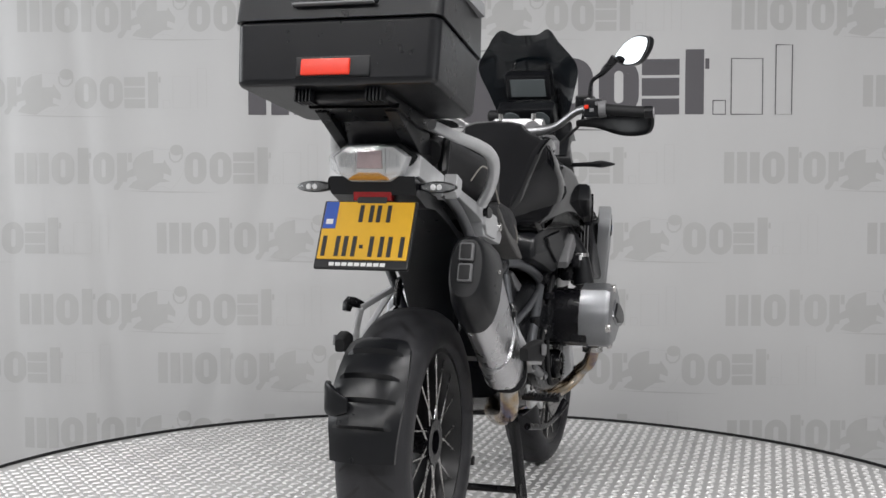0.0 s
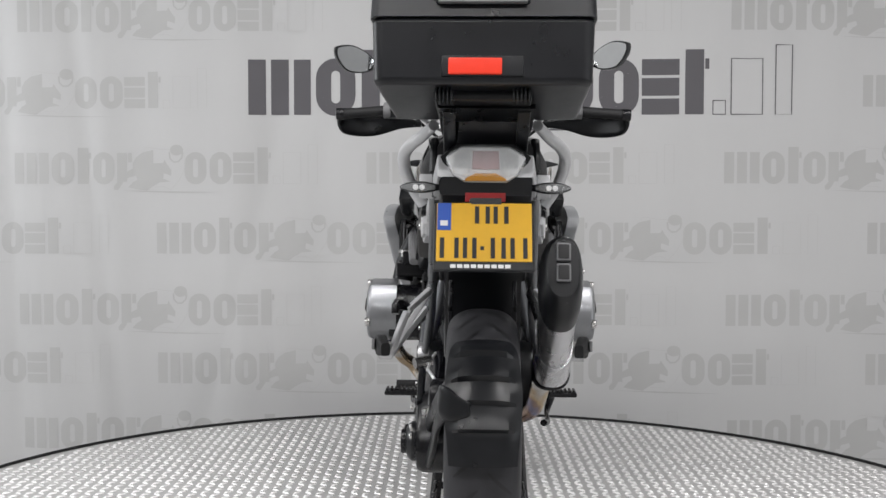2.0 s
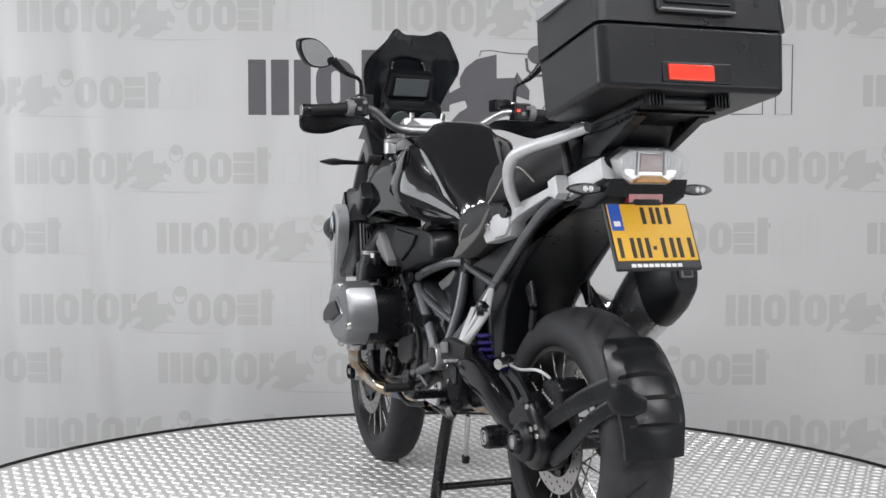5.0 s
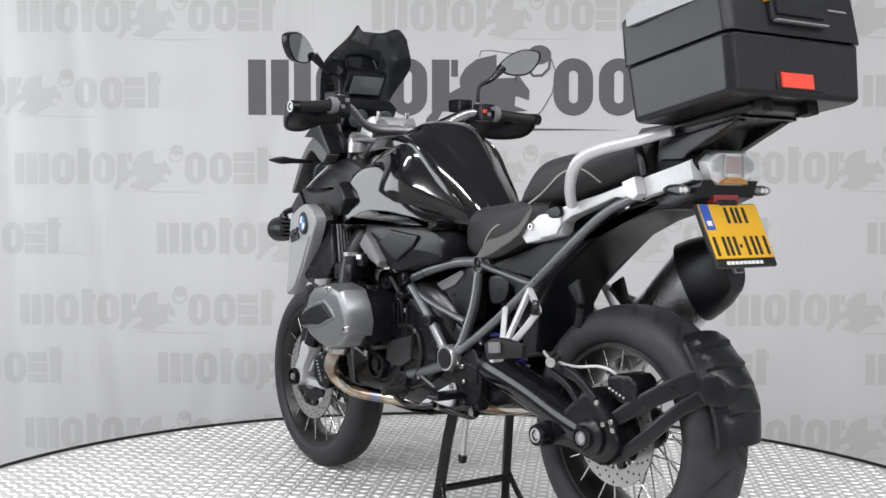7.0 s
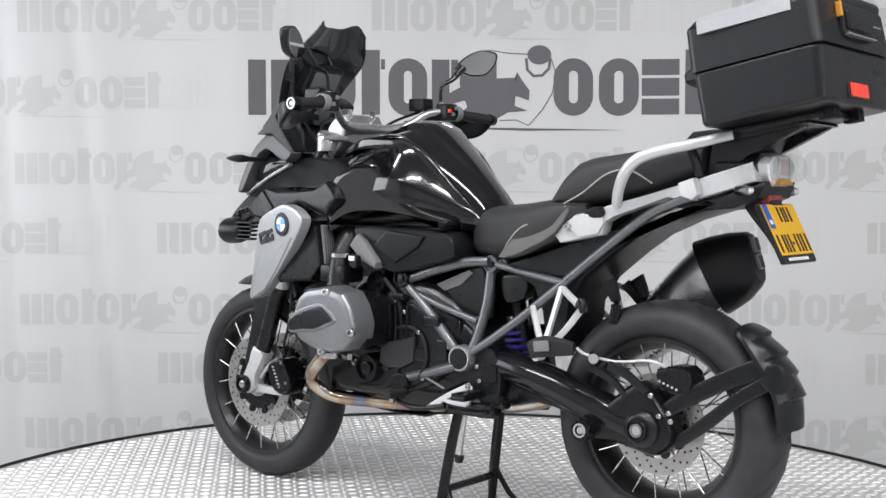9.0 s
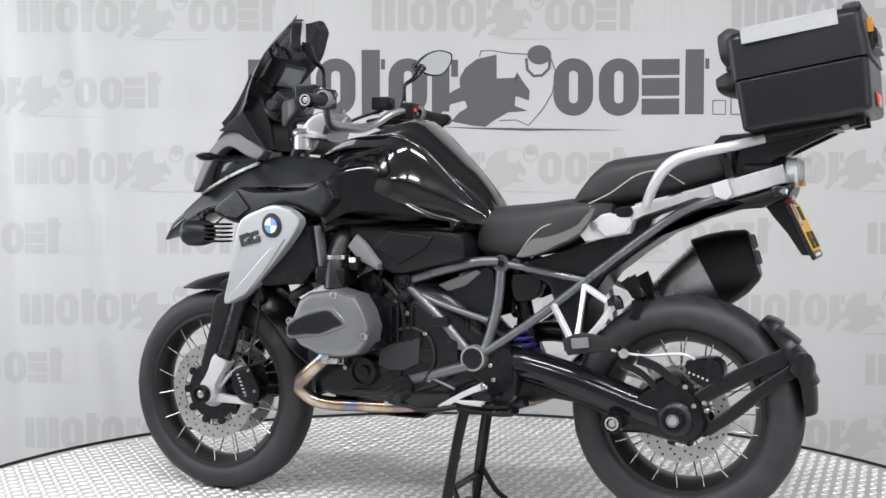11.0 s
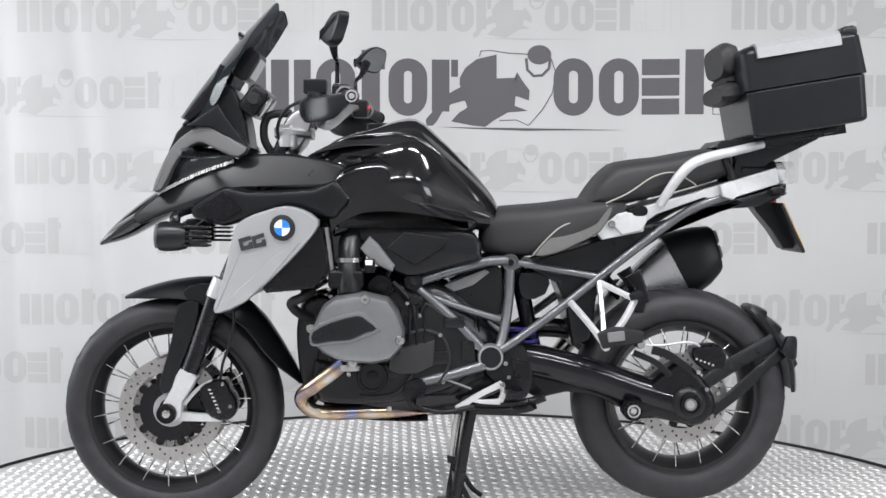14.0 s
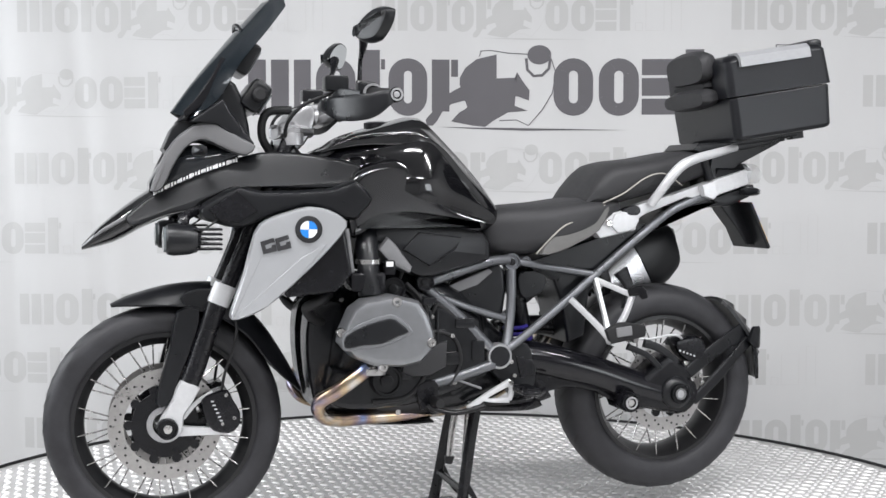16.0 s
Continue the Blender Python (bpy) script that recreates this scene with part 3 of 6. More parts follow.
def arch(bm, at, rows, thick=0.004, n=40, m=12, ridge=None):
    """A mudguard shell round an axle: rows of (angle, radius, half-width, crown)."""
    rows = curve(rows, 8)
    def shell(off):
        g = []
        for a, r, w, c in rows:
            ring = []
            for j in range(m + 1):
                u = -1 + 2 * j / m
                rr = r + off - c * abs(u) ** 2.5 + (ridge(a, u) if ridge and off else 0)
                ring.append(bm.verts.new((at[0] + rr * math.cos(radians(a)), at[1] + u * w, at[2] + rr * math.sin(radians(a)))))
            g.append(ring)
        return g
    A, B = shell(0), shell(thick)
    for g in (A, B):
        for p, q in zip(g, g[1:]):
            for j in range(m):
                bm.faces.new((p[j], p[j + 1], q[j + 1], q[j]))
    for p, q in zip(range(len(A) - 1), range(1, len(A))):
        for j in (0, m):
            bm.faces.new((A[p][j], A[q][j], B[q][j], B[p][j]))
    for i in (0, -1):
        for j in range(m):
            bm.faces.new((A[i][j], A[i][j + 1], B[i][j + 1], B[i][j]))


def ring_cap(name, p, r, h, material, inner, parent, side=1, label=""):
    """A round cover with a raised rim and a centre."""
    bm = bmesh.new()
    s = side
    lathe(bm, [(r, -h * s), (r, 0.6 * h * s), (r * 0.92, h * s), (r * 0.8, h * s), (r * 0.76, 0.5 * h * s), (0.001, 0.5 * h * s)], 32, "y", p, loop=False)
    ob = part(name, bm, material, parent, label)
    bm = bmesh.new()
    lathe(bm, [(r * 0.4, 0.4 * h * s), (r * 0.4, 0.9 * h * s), (r * 0.3, h * s)], 12, "y", p, loop=False)
    part("cap_centre", bm, inner, ob)
    return ob


def bolts(parent, places, r=0.008, h=0.006, material=None):
    for p in places:
        bm = bmesh.new()
        bolt(bm, p, r, h, "y", 1 if p[1] > 0 else -1)
        part("bolt", bm, material or STEEL, parent)


FW.rotation_euler = (0, 0, radians(-2.0))

# ---- body work ----
def tank_hull(b, n=40):
    """A tank with a narrow crown, creased shoulders and pinched knees."""
    top = [(0.489, 1.036), (0.448, 1.082), (0.408, 1.099), (0.359, 1.131), (0.260, 1.163), (0.161, 1.191), (0.120, 1.183), (0.078, 1.147), (-0.006, 1.066), (-0.073, 0.992), (-0.108, 0.939), (-0.122, 0.889)]
    bot = [(0.487, 1.006), (0.422, 0.914), (0.292, 0.877), (0.161, 0.871), (0.030, 0.859), (-0.053, 0.856), (-0.122, 0.866)]
    wid = [(0.489, 0.07), (0.42, 0.15), (0.33, 0.190), (0.22, 0.212), (0.12, 0.208), (0.03, 0.160), (-0.04, 0.125), (-0.122, 0.092)]
    sec = [(0, 1.0), (0.26, 0.992), (0.40, 0.965), (0.46, 0.915), (0.52, 0.885), (0.66, 0.845), (0.78, 0.765), (0.86, 0.66), (0.97, 0.46), (1.0, 0.34), (0.95, 0.18), (0.80, 0.05), (0, 0)]
    sec = sec + [(-y, z) for y, z in sec[-2:0:-1]]
    tabs = [np.array([(float(p[0]), float(p[1])) for p in curve(sorted(t), 5)]) for t in (top, bot, wid)]
    rings = []
    for i in range(n + 1):
        x = -0.122 + 0.608 * (0.5 - 0.5 * math.cos(math.pi * i / n))
        a, c, w = (float(np.interp(x, t[:, 0], t[:, 1])) for t in tabs)
        a = max(a, c + 0.003)
        rings.append([b.verts.new((x, y * w, c + (a - c) * z)) for y, z in sec])
    skin(b, rings)


tank = sub(moto, "fuel_tank", tank_hull, GLOSS_BLACK, moto, "gloss black fuel tank", angle=26)
# raised shoulder ribs of the tank
both("tank_shoulder", lambda b, s: strap(b, [(x, s * y, z) for (x, z), y in zip([(0.423, 1.083), (0.326, 1.113), (0.230, 1.121), (0.165, 1.119), (0.100, 1.084), (0.034, 1.020), (-0.032, 0.955), (-0.079, 0.910)], (0.10, 0.132, 0.142, 0.142, 0.132, 0.118, 0.105, 0.09))],
    [0.008, 0.03, 0.04, 0.045, 0.045, 0.04, 0.03, 0.01], [0.02, 0.04, 0.05, 0.05, 0.05, 0.045, 0.04, 0.02]), GLOSS_BLACK)
both("tank_side_panel", lambda b, s: slab(b, [(0.374, 0.987), (0.342, 1.035), (0.279, 1.059), (0.216, 1.060), (0.168, 1.020), (0.128, 0.965), (0.040, 0.918), (-0.041, 0.892), (-0.017, 0.859), (0.039, 0.865), (0.167, 0.887), (0.278, 0.883), (0.357, 0.845), (0.381, 0.892)], s * 0.10, s * 0.214, 3, 0.03,
    slope=(0.2, 0.14, 0.95, -0.12)), GLOSS_BLACK, "gloss black tank side panel")
sub(moto, "filler_cap", lambda b: lathe(b, [(0.045, -0.03), (0.045, 0.004), (0.036, 0.008), (0.001, 0.008)], 32, "z", (0.235, 0, 1.168), loop=False), SATIN_BLACK, moto)
# nose: beak, side fairings, headlamp
sub(moto, "beak", lambda b: body(b, [(1.080, 0.807), (1.064, 0.827), (1.015, 0.880), (0.934, 0.946), (0.853, 0.997), (0.771, 1.034), (0.689, 1.051), (0.623, 1.049)], [(1.070, 0.806), (0.982, 0.829), (0.902, 0.872), (0.830, 0.902), (0.749, 0.912), (0.619, 0.907)],
    [(1.07, 0.012), (1.02, 0.045), (0.92, 0.075), (0.8, 0.095), (0.7, 0.11), (0.6, 0.12)], n=18, power=2.2), GLOSS_BLACK, moto, "pointed gloss black beak")
both("beak_edge", lambda b, s: tube(b, along([(1.061, 0.814), (1.022, 0.855), (0.982, 0.881), (0.926, 0.914), (0.870, 0.947)], [s * v for v in (0.012, 0.04, 0.058, 0.072, 0.082)]), [0.002, 0.005, 0.006, 0.005, 0.002], 8, 4), GREY_PLASTIC)
fair = both("side_fairing", lambda b, s: slab(b, [(0.957, 0.896), (0.929, 0.925), (0.888, 0.957), (0.835, 0.986), (0.756, 1.022), (0.669, 1.055), (0.598, 1.078), (0.502, 1.079), (0.422, 1.067), (0.342, 1.049), (0.294, 1.004), (0.374, 0.984), (0.582, 0.982), (0.645, 1.001), (0.709, 0.975), (0.780, 0.923), (0.835, 0.910), (0.885, 0.893), (0.935, 0.874)], s * 0.04, s * 0.145, 2, 0.010,
    slope=(0.65, -0.27, 0.95, -0.38), crown=0.004), SATIN_BLACK, "satin black side fairing")
LINE = curve([(0.882, 0.963), (0.827, 0.991), (0.772, 1.017), (0.717, 1.038), (0.658, 1.058)], 7)
for f, s in zip(fair, (1, -1)):
    for i in range(0, 28):
        (x, z), (x2, z2) = LINE[i], LINE[i + 1]
        x2, z2 = x + (x2 - x) * (0.55 if i % 4 else 0.85), z + (z2 - z) * (0.55 if i % 4 else 0.85)
        h = 0.0045 if i % 3 else 0.0058
        bm = bmesh.new()
        slab(bm, [(x, z - h), (x2, z2 - h), (x2, z2 + h), (x, z + h)], s * 0.125, s * 0.1575, slope=(0.65, -0.27, 0.95, -0.38))
        part("script_bar", bm, WHITE, f, smooth=False)
both("inner_fairing", lambda b, s: slab(b, [(0.767, 0.984), (0.632, 1.033), (0.423, 1.027), (0.293, 1.004), (0.292, 0.841), (0.422, 0.824), (0.551, 0.872), (0.680, 0.896), (0.760, 0.916)], s * 0.02, s * 0.105, 1, 0.01), MATT_BLACK)
both("intake_panel", lambda b, s: slab(b, [(0.766, 0.924), (0.730, 0.952), (0.666, 0.984), (0.607, 0.972), (0.421, 0.980), (0.361, 1.003), (0.314, 0.953), (0.339, 0.918), (0.361, 0.896), (0.420, 0.908), (0.491, 0.929), (0.607, 0.894), (0.669, 0.872), (0.723, 0.884), (0.761, 0.896)], s * 0.12, s * 0.232, 2, 0.022,
    slope=(0.55, -0.16, 0.93, 0.0)), SATIN_BLACK, "satin black air intake panel")
both("intake_recess", lambda b, s: slab(b, [(0.746, 0.921), (0.672, 0.972), (0.619, 0.919), (0.669, 0.887), (0.718, 0.893)], s * 0.19, s * 0.2385, 1, 0.004, slope=(0.55, -0.16, 0.93, 0.0)), MATT_BLACK)
wing = both("side_panel", lambda b, s: slab(b, [(0.632, 0.862), (0.602, 0.896), (0.549, 0.917), (0.492, 0.932), (0.442, 0.923), (0.407, 0.903), (0.396, 0.879), (0.442, 0.817), (0.533, 0.724), (0.609, 0.659), (0.674, 0.631), (0.694, 0.637), (0.686, 0.670), (0.659, 0.754)], s * 0.262, s * 0.302, 2, 0.010,
    slope=(0.5, -0.18, 0.85, 0.06)), SILVER, "silver radiator side panel")
both("panel_fold", lambda b, s: slab(b, [(0.449, 0.832), (0.533, 0.732), (0.601, 0.666), (0.669, 0.635), (0.673, 0.651), (0.601, 0.717), (0.510, 0.801)], s * 0.285, s * 0.3065, 1, 0.004, slope=(0.5, -0.18, 0.85, 0.06)), SILVER)
for w, s in zip(wing, (1, -1)):
    c = (0.496, s * 0.304, 0.872)
    bm = bmesh.new()
    lathe(bm, [(0.036, -0.004 * s), (0.036, 0.003 * s), (0.033, 0.005 * s), (0.001, 0.005 * s)], 32, "y", (0, 0, 0), loop=False)
    badge = part("badge", bm, INK, w, "round black-rimmed enamel badge")
    badge.matrix_basis = Matrix.Translation(c) @ pose(0, 0, 0, 0, 0, -10 * s)
    for k in range(4):
        bm = bmesh.new()
        arc = [(0.0, 0.0)] + [(0.0225 * math.cos(radians(90 * k + 15 * i)), 0.0225 * math.sin(radians(90 * k + 15 * i))) for i in range(7)]
        slab(bm, arc, 0.004 * s, 0.0062 * s)
        part("badge_quarter", bm, (BLUE_BADGE, WHITE)[(k + 1) % 2] if s > 0 else (BLUE_BADGE, WHITE)[k % 2], badge, smooth=False)
    for x0 in (0.615, 0.578):
        bm = bmesh.new()
        X = np.array([(0, 0), (0.033, 0.007), (0.029, 0.022), (0.020, 0.020), (0.020, 0.015), (0.006, 0.011), (0.003, 0.020), (0.027, 0.027), (0.024, 0.036), (-0.008, 0.027)])
        slab(bm, [(x0 - 0.003 - p[0] * 1.05, 0.806 + p[1] * 1.2 + (0.615 - x0) * 0.22) for p in X], s * 0.284, s * 0.3068, slope=(0.5, -0.18, 0.85, 0.06))
        part("dark_sign", bm, SEAT_BLACK, w, "dark angular mark", smooth=False)
both("radiator", lambda b, s: slab(b, [(0.559, 0.845), (0.420, 0.883), (0.392, 0.869), (0.369, 0.752), (0.413, 0.701), (0.546, 0.689), (0.571, 0.720)], s * 0.10, s * 0.268, 1, 0.012), MATT_BLACK, "black radiator core in its duct")
for s in (1, -1):
    for i in range(14):
        bm = bmesh.new()
        y = s * (0.115 + 0.0105 * i)
        box(bm, (0.366, y - 0.0012, 0.715), (0.374, y + 0.0012, 0.87), 0, Matrix.Translation((0.386, 0, 0.79)) @ pose(0, 0, 0, 0, 8, 0) @ Matrix.Translation((-0.386, 0, -0.79)))
        part("radiator_fin", bm, GREY_PLASTIC, moto, smooth=False)
both("lamp_surround", lambda b, s: slab(b, [(0.891, 0.970), (0.871, 1.030), (0.847, 1.081), (0.812, 1.125), (0.750, 1.162), (0.706, 1.150), (0.652, 1.116), (0.614, 1.094), (0.639, 1.068), (0.683, 1.079), (0.731, 1.102), (0.762, 1.108), (0.800, 1.085), (0.833, 1.034), (0.861, 0.976)], s * 0.085, s * 0.135, 2, 0.010,
    slope=(0.75, -0.16, 1.05, -0.15)), LAMP_GREY, "grey headlamp surround")
sub(moto, "headlamp", lambda b: body(b, [(0.892, 0.996), (0.852, 1.063), (0.804, 1.096), (0.656, 1.098)], [(0.892, 0.963), (0.804, 0.974), (0.656, 1.052)], [(0.87, 0.06), (0.8, 0.10), (0.66, 0.10)], n=10), HEADLAMP, moto, "dark glass headlamp")
sub(moto, "nose_frame", lambda b: slab(b, [(0.856, 1.086), (0.833, 1.140), (0.803, 1.174), (0.779, 1.190), (0.755, 1.163), (0.804, 1.106), (0.836, 1.058)], -0.07, 0.07, 1, 0.01), SATIN_BLACK, moto)
for s in (1, -1):
    sig = sub(moto, "turn_signal", lambda b: strap(b, [(0.765, s * 0.12, 1.073), (0.768, s * 0.19, 1.075), (0.772, s * 0.23, 1.076), (0.772, s * 0.275, 1.076)], [0.014, 0.018, 0.026, 0.006], [0.02, 0.03, 0.04, 0.01]), SATIN_BLACK, moto, "slim black front turn signal")
# extra lamps
for s in (1, -1):
    c = [(0.787, 0.842)][0]
    lampb = sub(moto, "auxiliary_lamp", lambda b: lathe(b, [(0.001, 0.075), (0.030, 0.074), (0.040, 0.066), (0.043, 0.05), (0.040, 0.01), (0.034, -0.01), (0.02, -0.02)], 28, "x", (c[0], s * 0.2, c[1]), loop=False), SATIN_BLACK, moto, "round black auxiliary lamp with cooling fins")
    for k in range(5):
        sub(moto, "cooling_fin", lambda b: box(b, (c[0] - 0.075, s * 0.2 - 0.03, c[1] - 0.028 + 0.013 * k), (c[0] + 0.0, s * 0.2 + 0.03, c[1] - 0.022 + 0.013 * k), 0.002), MATT_BLACK, lampb)
    sub(moto, "lens", lambda b: lathe(b, [(0.034, 0.07), (0.034, 0.0765), (0.02, 0.079), (0.001, 0.08)], 24, "x", (c[0], s * 0.2, c[1]), loop=False), SCREEN, lampb)
    sub(moto, "lamp_bracket", lambda b: strap(b, [(c[0] + 0.02, s * 0.2, c[1] + 0.03), (c[0] + 0.02, s * 0.19, c[1] + 0.06), (c[0] - 0.03, s * 0.13, c[1] + 0.08)], 0.02, 0.03), MATT_BLACK, lampb)
    sub(moto, "cable", lambda b: tube(b, [(c[0] - 0.02, s * 0.2, c[1] + 0.02), (c[0] - 0.07, s * 0.2, c[1] + 0.06), (c[0] - 0.06, s * 0.18, c[1] + 0.1), (c[0] - 0.1, s * 0.15, c[1] + 0.1)], 0.003, 6), SOFT_RUBBER, lampb)

# windscreen: a curved smoked sheet with a notched top
def screen_sheet(b):
    C = curve([(0.833, 1.188), (0.779, 1.265), (0.714, 1.348), (0.648, 1.428), (0.581, 1.502)], 5)
    E = curve([(0.785, 1.167), (0.712, 1.222), (0.660, 1.313), (0.594, 1.396), (0.540, 1.462)], 5)
    W = curve([(0.085,), (0.115,), (0.148,), (0.170,), (0.112,)], 5)
    L = [[], []]
    for side_, off in ((0, 0.0), (1, 0.004)):
        for i in range(len(C)):
            v = i / (len(C) - 1)
            row = []
            for j in range(25):
                u = -1 + j / 12
                q = abs(u) ** 1.8
                peak = 0.035 * v ** 6 * math.exp(-((abs(u) - 0.75) / 0.3) ** 2)
                row.append(b.verts.new((C[i][0] + (E[i][0] - C[i][0]) * q - off * 0.8 - peak * 0.5, float(W[i][0]) * u, C[i][1] + (E[i][1] - C[i][1]) * q + off * 0.6 + peak)))
            L[side_].append(row)
    for g in L:
        for p, q in zip(g, g[1:]):
            for j in range(24):
                b.faces.new((p[j], p[j + 1], q[j + 1], q[j]))
    for i in range(len(C) - 1):
        for j in (0, 24):
            b.faces.new((L[0][i][j], L[0][i + 1][j], L[1][i + 1][j], L[1][i][j]))
    for i in (0, -1):
        for j in range(24):
            b.faces.new((L[0][i][j], L[0][i][j + 1], L[1][i][j + 1], L[1][i][j]))


sub(moto, "windscreen", screen_sheet, SMOKED, moto, "tinted acrylic windscreen with notched top edge")
both("screen_stay", lambda b, s: strap(b, along([(0.693, 1.334), (0.720, 1.273), (0.759, 1.216), (0.799, 1.179)], s * 0.085), [0.02, 0.026, 0.026, 0.02], 0.012), MATT_BLACK)
sub(moto, "instrument_cowl", lambda b: slab(b, [(0.817, 1.162), (0.779, 1.205), (0.714, 1.257), (0.686, 1.283), (0.660, 1.266), (0.637, 1.217), (0.623, 1.148), (0.617, 1.098), (0.681, 1.118), (0.735, 1.166), (0.779, 1.162)], -0.085, 0.085, 1, 0.02), SATIN_BLACK, moto, "black instrument cowl")
both("cowl_side", lambda b, s: slab(b, [(0.789, 1.159), (0.702, 1.221), (0.678, 1.184), (0.615, 1.101), (0.638, 1.094), (0.718, 1.152)], s * 0.075, s * 0.135, 1, 0.01), SATIN_BLACK)
TILT = Matrix.Translation((0.627, 0, 1.337)) @ pose(0, 0, 0, 0, -30, 0)
gps = sub(moto, "display_unit", lambda b: box(b, (-0.022, -0.08, -0.045), (0.028, 0.08, 0.05), 0.012, TILT), SATIN_BLACK, moto, "black display unit with grey screen")
sub(moto, "screen", lambda b: box(b, (-0.0245, -0.060, -0.028), (-0.021, 0.060, 0.036), 0.001, TILT), SCREEN, gps, "grey glass screen")
sub(moto, "display_hood", lambda b: tube(b, [(0.635, -0.062, 1.385), (0.65, -0.05, 1.425), (0.655, 0, 1.435), (0.65, 0.05, 1.425), (0.635, 0.062, 1.385)], 0.006, 8), MATT_BLACK, gps)
dash = sub(moto, "instrument_panel", lambda b: box(b, (-0.03, -0.10, -0.045), (0.03, 0.10, 0.045), 0.015, Matrix.Translation((0.605, 0, 1.235)) @ pose(0, 0, 0, 0, -35, 0)), SATIN_BLACK, moto)
for s in (1, -1):
    sub(moto, "dial", lambda b: lathe(b, [(0.034, -0.032), (0.034, -0.036), (0.028, -0.037), (0.001, -0.036)], 24, "x", (0, s * 0.05, 0), loop=False), SCREEN, dash).matrix_basis = Matrix.Translation((0.605, 0, 1.235)) @ pose(0, 0, 0, 0, -35, 0)
sub(moto, "control_knob", lambda b: lathe(b, [(0.018, -0.03), (0.02, -0.02), (0.02, 0.01), (0.014, 0.016)], 16, "y", (0.60, 0.12, 1.235), loop=False), SOFT_RUBBER, moto)

# ---- steering ----
both("fork_tube", lambda b, s: rod(b, (0.805, s * 0.1, 0.42), (0.502, s * 0.1, 1.145), 0.0215, 20), MATT_BLACK, "black fork tube")
both("fork_slider", lambda b, s: tube(b, [(0.806, s * 0.1, 0.40), (0.77, s * 0.1, 0.49), (0.712, s * 0.1, 0.668)], [0.026, 0.027, 0.0265], 20, 1), MATT_BLACK)
both("fork_collar", lambda b, s: rod(b, (0.712, s * 0.1, 0.66), (0.690, s * 0.1, 0.714), 0.031, 20), PALE_ALU, "pale fork collar")
both("fork_foot", lambda b, s: slab(b, [(0.813, 0.454), (0.762, 0.430), (0.804, 0.359), (0.810, 0.312), (0.842, 0.294), (0.871, 0.307), (0.874, 0.328), (0.855, 0.366), (0.835, 0.402)], s * 0.078, s * 0.128, 2, 0.012), PALE_ALU, "pale cast fork foot")
both("caliper_arm", lambda b, s: slab(b, [(0.840, 0.330), (0.768, 0.321), (0.688, 0.319), (0.676, 0.305), (0.704, 0.297), (0.824, 0.298)], s * 0.085, s * 0.105, 1, 0.005), PALE_ALU)
both("caliper_strut", lambda b, s: strap(b, along([(0.805, 0.347), (0.768, 0.390), (0.725, 0.416)], s * 0.095), 0.012, 0.014), PALE_ALU)
for s in (1, -1):
    cal = sub(moto, "front_caliper", lambda b: slab(b, [(0.757, 0.396), (0.725, 0.416), (0.686, 0.422), (0.670, 0.392), (0.651, 0.358), (0.655, 0.320), (0.683, 0.301), (0.725, 0.311), (0.750, 0.347)], s * 0.045, s * 0.115, 2, 0.014), MATT_BLACK, moto, "black radial brake caliper")
    for i in range(6):
        p = [(0.728, 0.393), (0.704, 0.339)]
        u = i / 5
        sub(moto, "letter_bar", lambda b: box(b, (p[0][0] + (p[1][0] - p[0][0]) * u - 0.0042, s * 0.113 - 0.004, p[0][1] + (p[1][1] - p[0][1]) * u - 0.002), (p[0][0] + (p[1][0] - p[0][0]) * u + 0.0042, s * 0.113 + 0.004, p[0][1] + (p[1][1] - p[0][1]) * u + 0.002)), PALE_ALU, cal)
    bolts(cal, [(0.72 - 0.03, s * 0.112, 0.41), (0.668, s * 0.112, 0.345), (0.70, s * 0.112, 0.33)], 0.006)
    ring_cap("axle_cap", (0.849, s * 0.13, 0.326), 0.029, 0.014, MATT_BLACK, STEEL, moto, s, "black axle cap")
    bm = bmesh.new()
    lathe(bm, [(0.034, 0.066 * s), (0.050, 0.066 * s), (0.050, 0.071 * s), (0.034, 0.071 * s)], 40)
    for k in range(24):
        a = 2 * math.pi * k / 24
        box(bm, (-0.0015, -0.001, -0.005), (0.0015, 0.001, 0.005), 0, Matrix.Translation((0.043 * math.cos(a), 0.0725 * s, 0.043 * math.sin(a))) @ pose(0, 0, 0, 0, 90 - math.degrees(a), 0))
    part("sensor_ring", bm, BRUSHED, FW, "slotted silver sensor ring")
both("fork_guard", lambda b, s: slab(b, [(0.820, 0.641), (0.760, 0.647), (0.773, 0.563), (0.811, 0.465), (0.845, 0.384), (0.878, 0.390), (0.862, 0.465), (0.840, 0.547)], s * 0.072, s * 0.105, 2, 0.012), SATIN_BLACK, "dark fork guard")
sub(moto, "front_mudguard", lambda b: arch(b, FA, [(66, 0.357, 0.024, 0.004), (74, 0.362, 0.058, 0.022), (82, 0.367, 0.074, 0.036), (96, 0.384, 0.085, 0.055), (108, 0.405, 0.088, 0.068)], 0.005), SATIN_BLACK, moto, "black front mudguard")
sub(moto, "mudguard_tail", lambda b: arch(b, FA, [(106, 0.392, 0.084, 0.058), (120, 0.385, 0.088, 0.058), (132, 0.380, 0.088, 0.054), (146, 0.372, 0.084, 0.050), (158, 0.375, 0.068, 0.036), (169, 0.388, 0.028, 0.008)], 0.005), SATIN_BLACK, moto, "black rear half of the front mudguard")
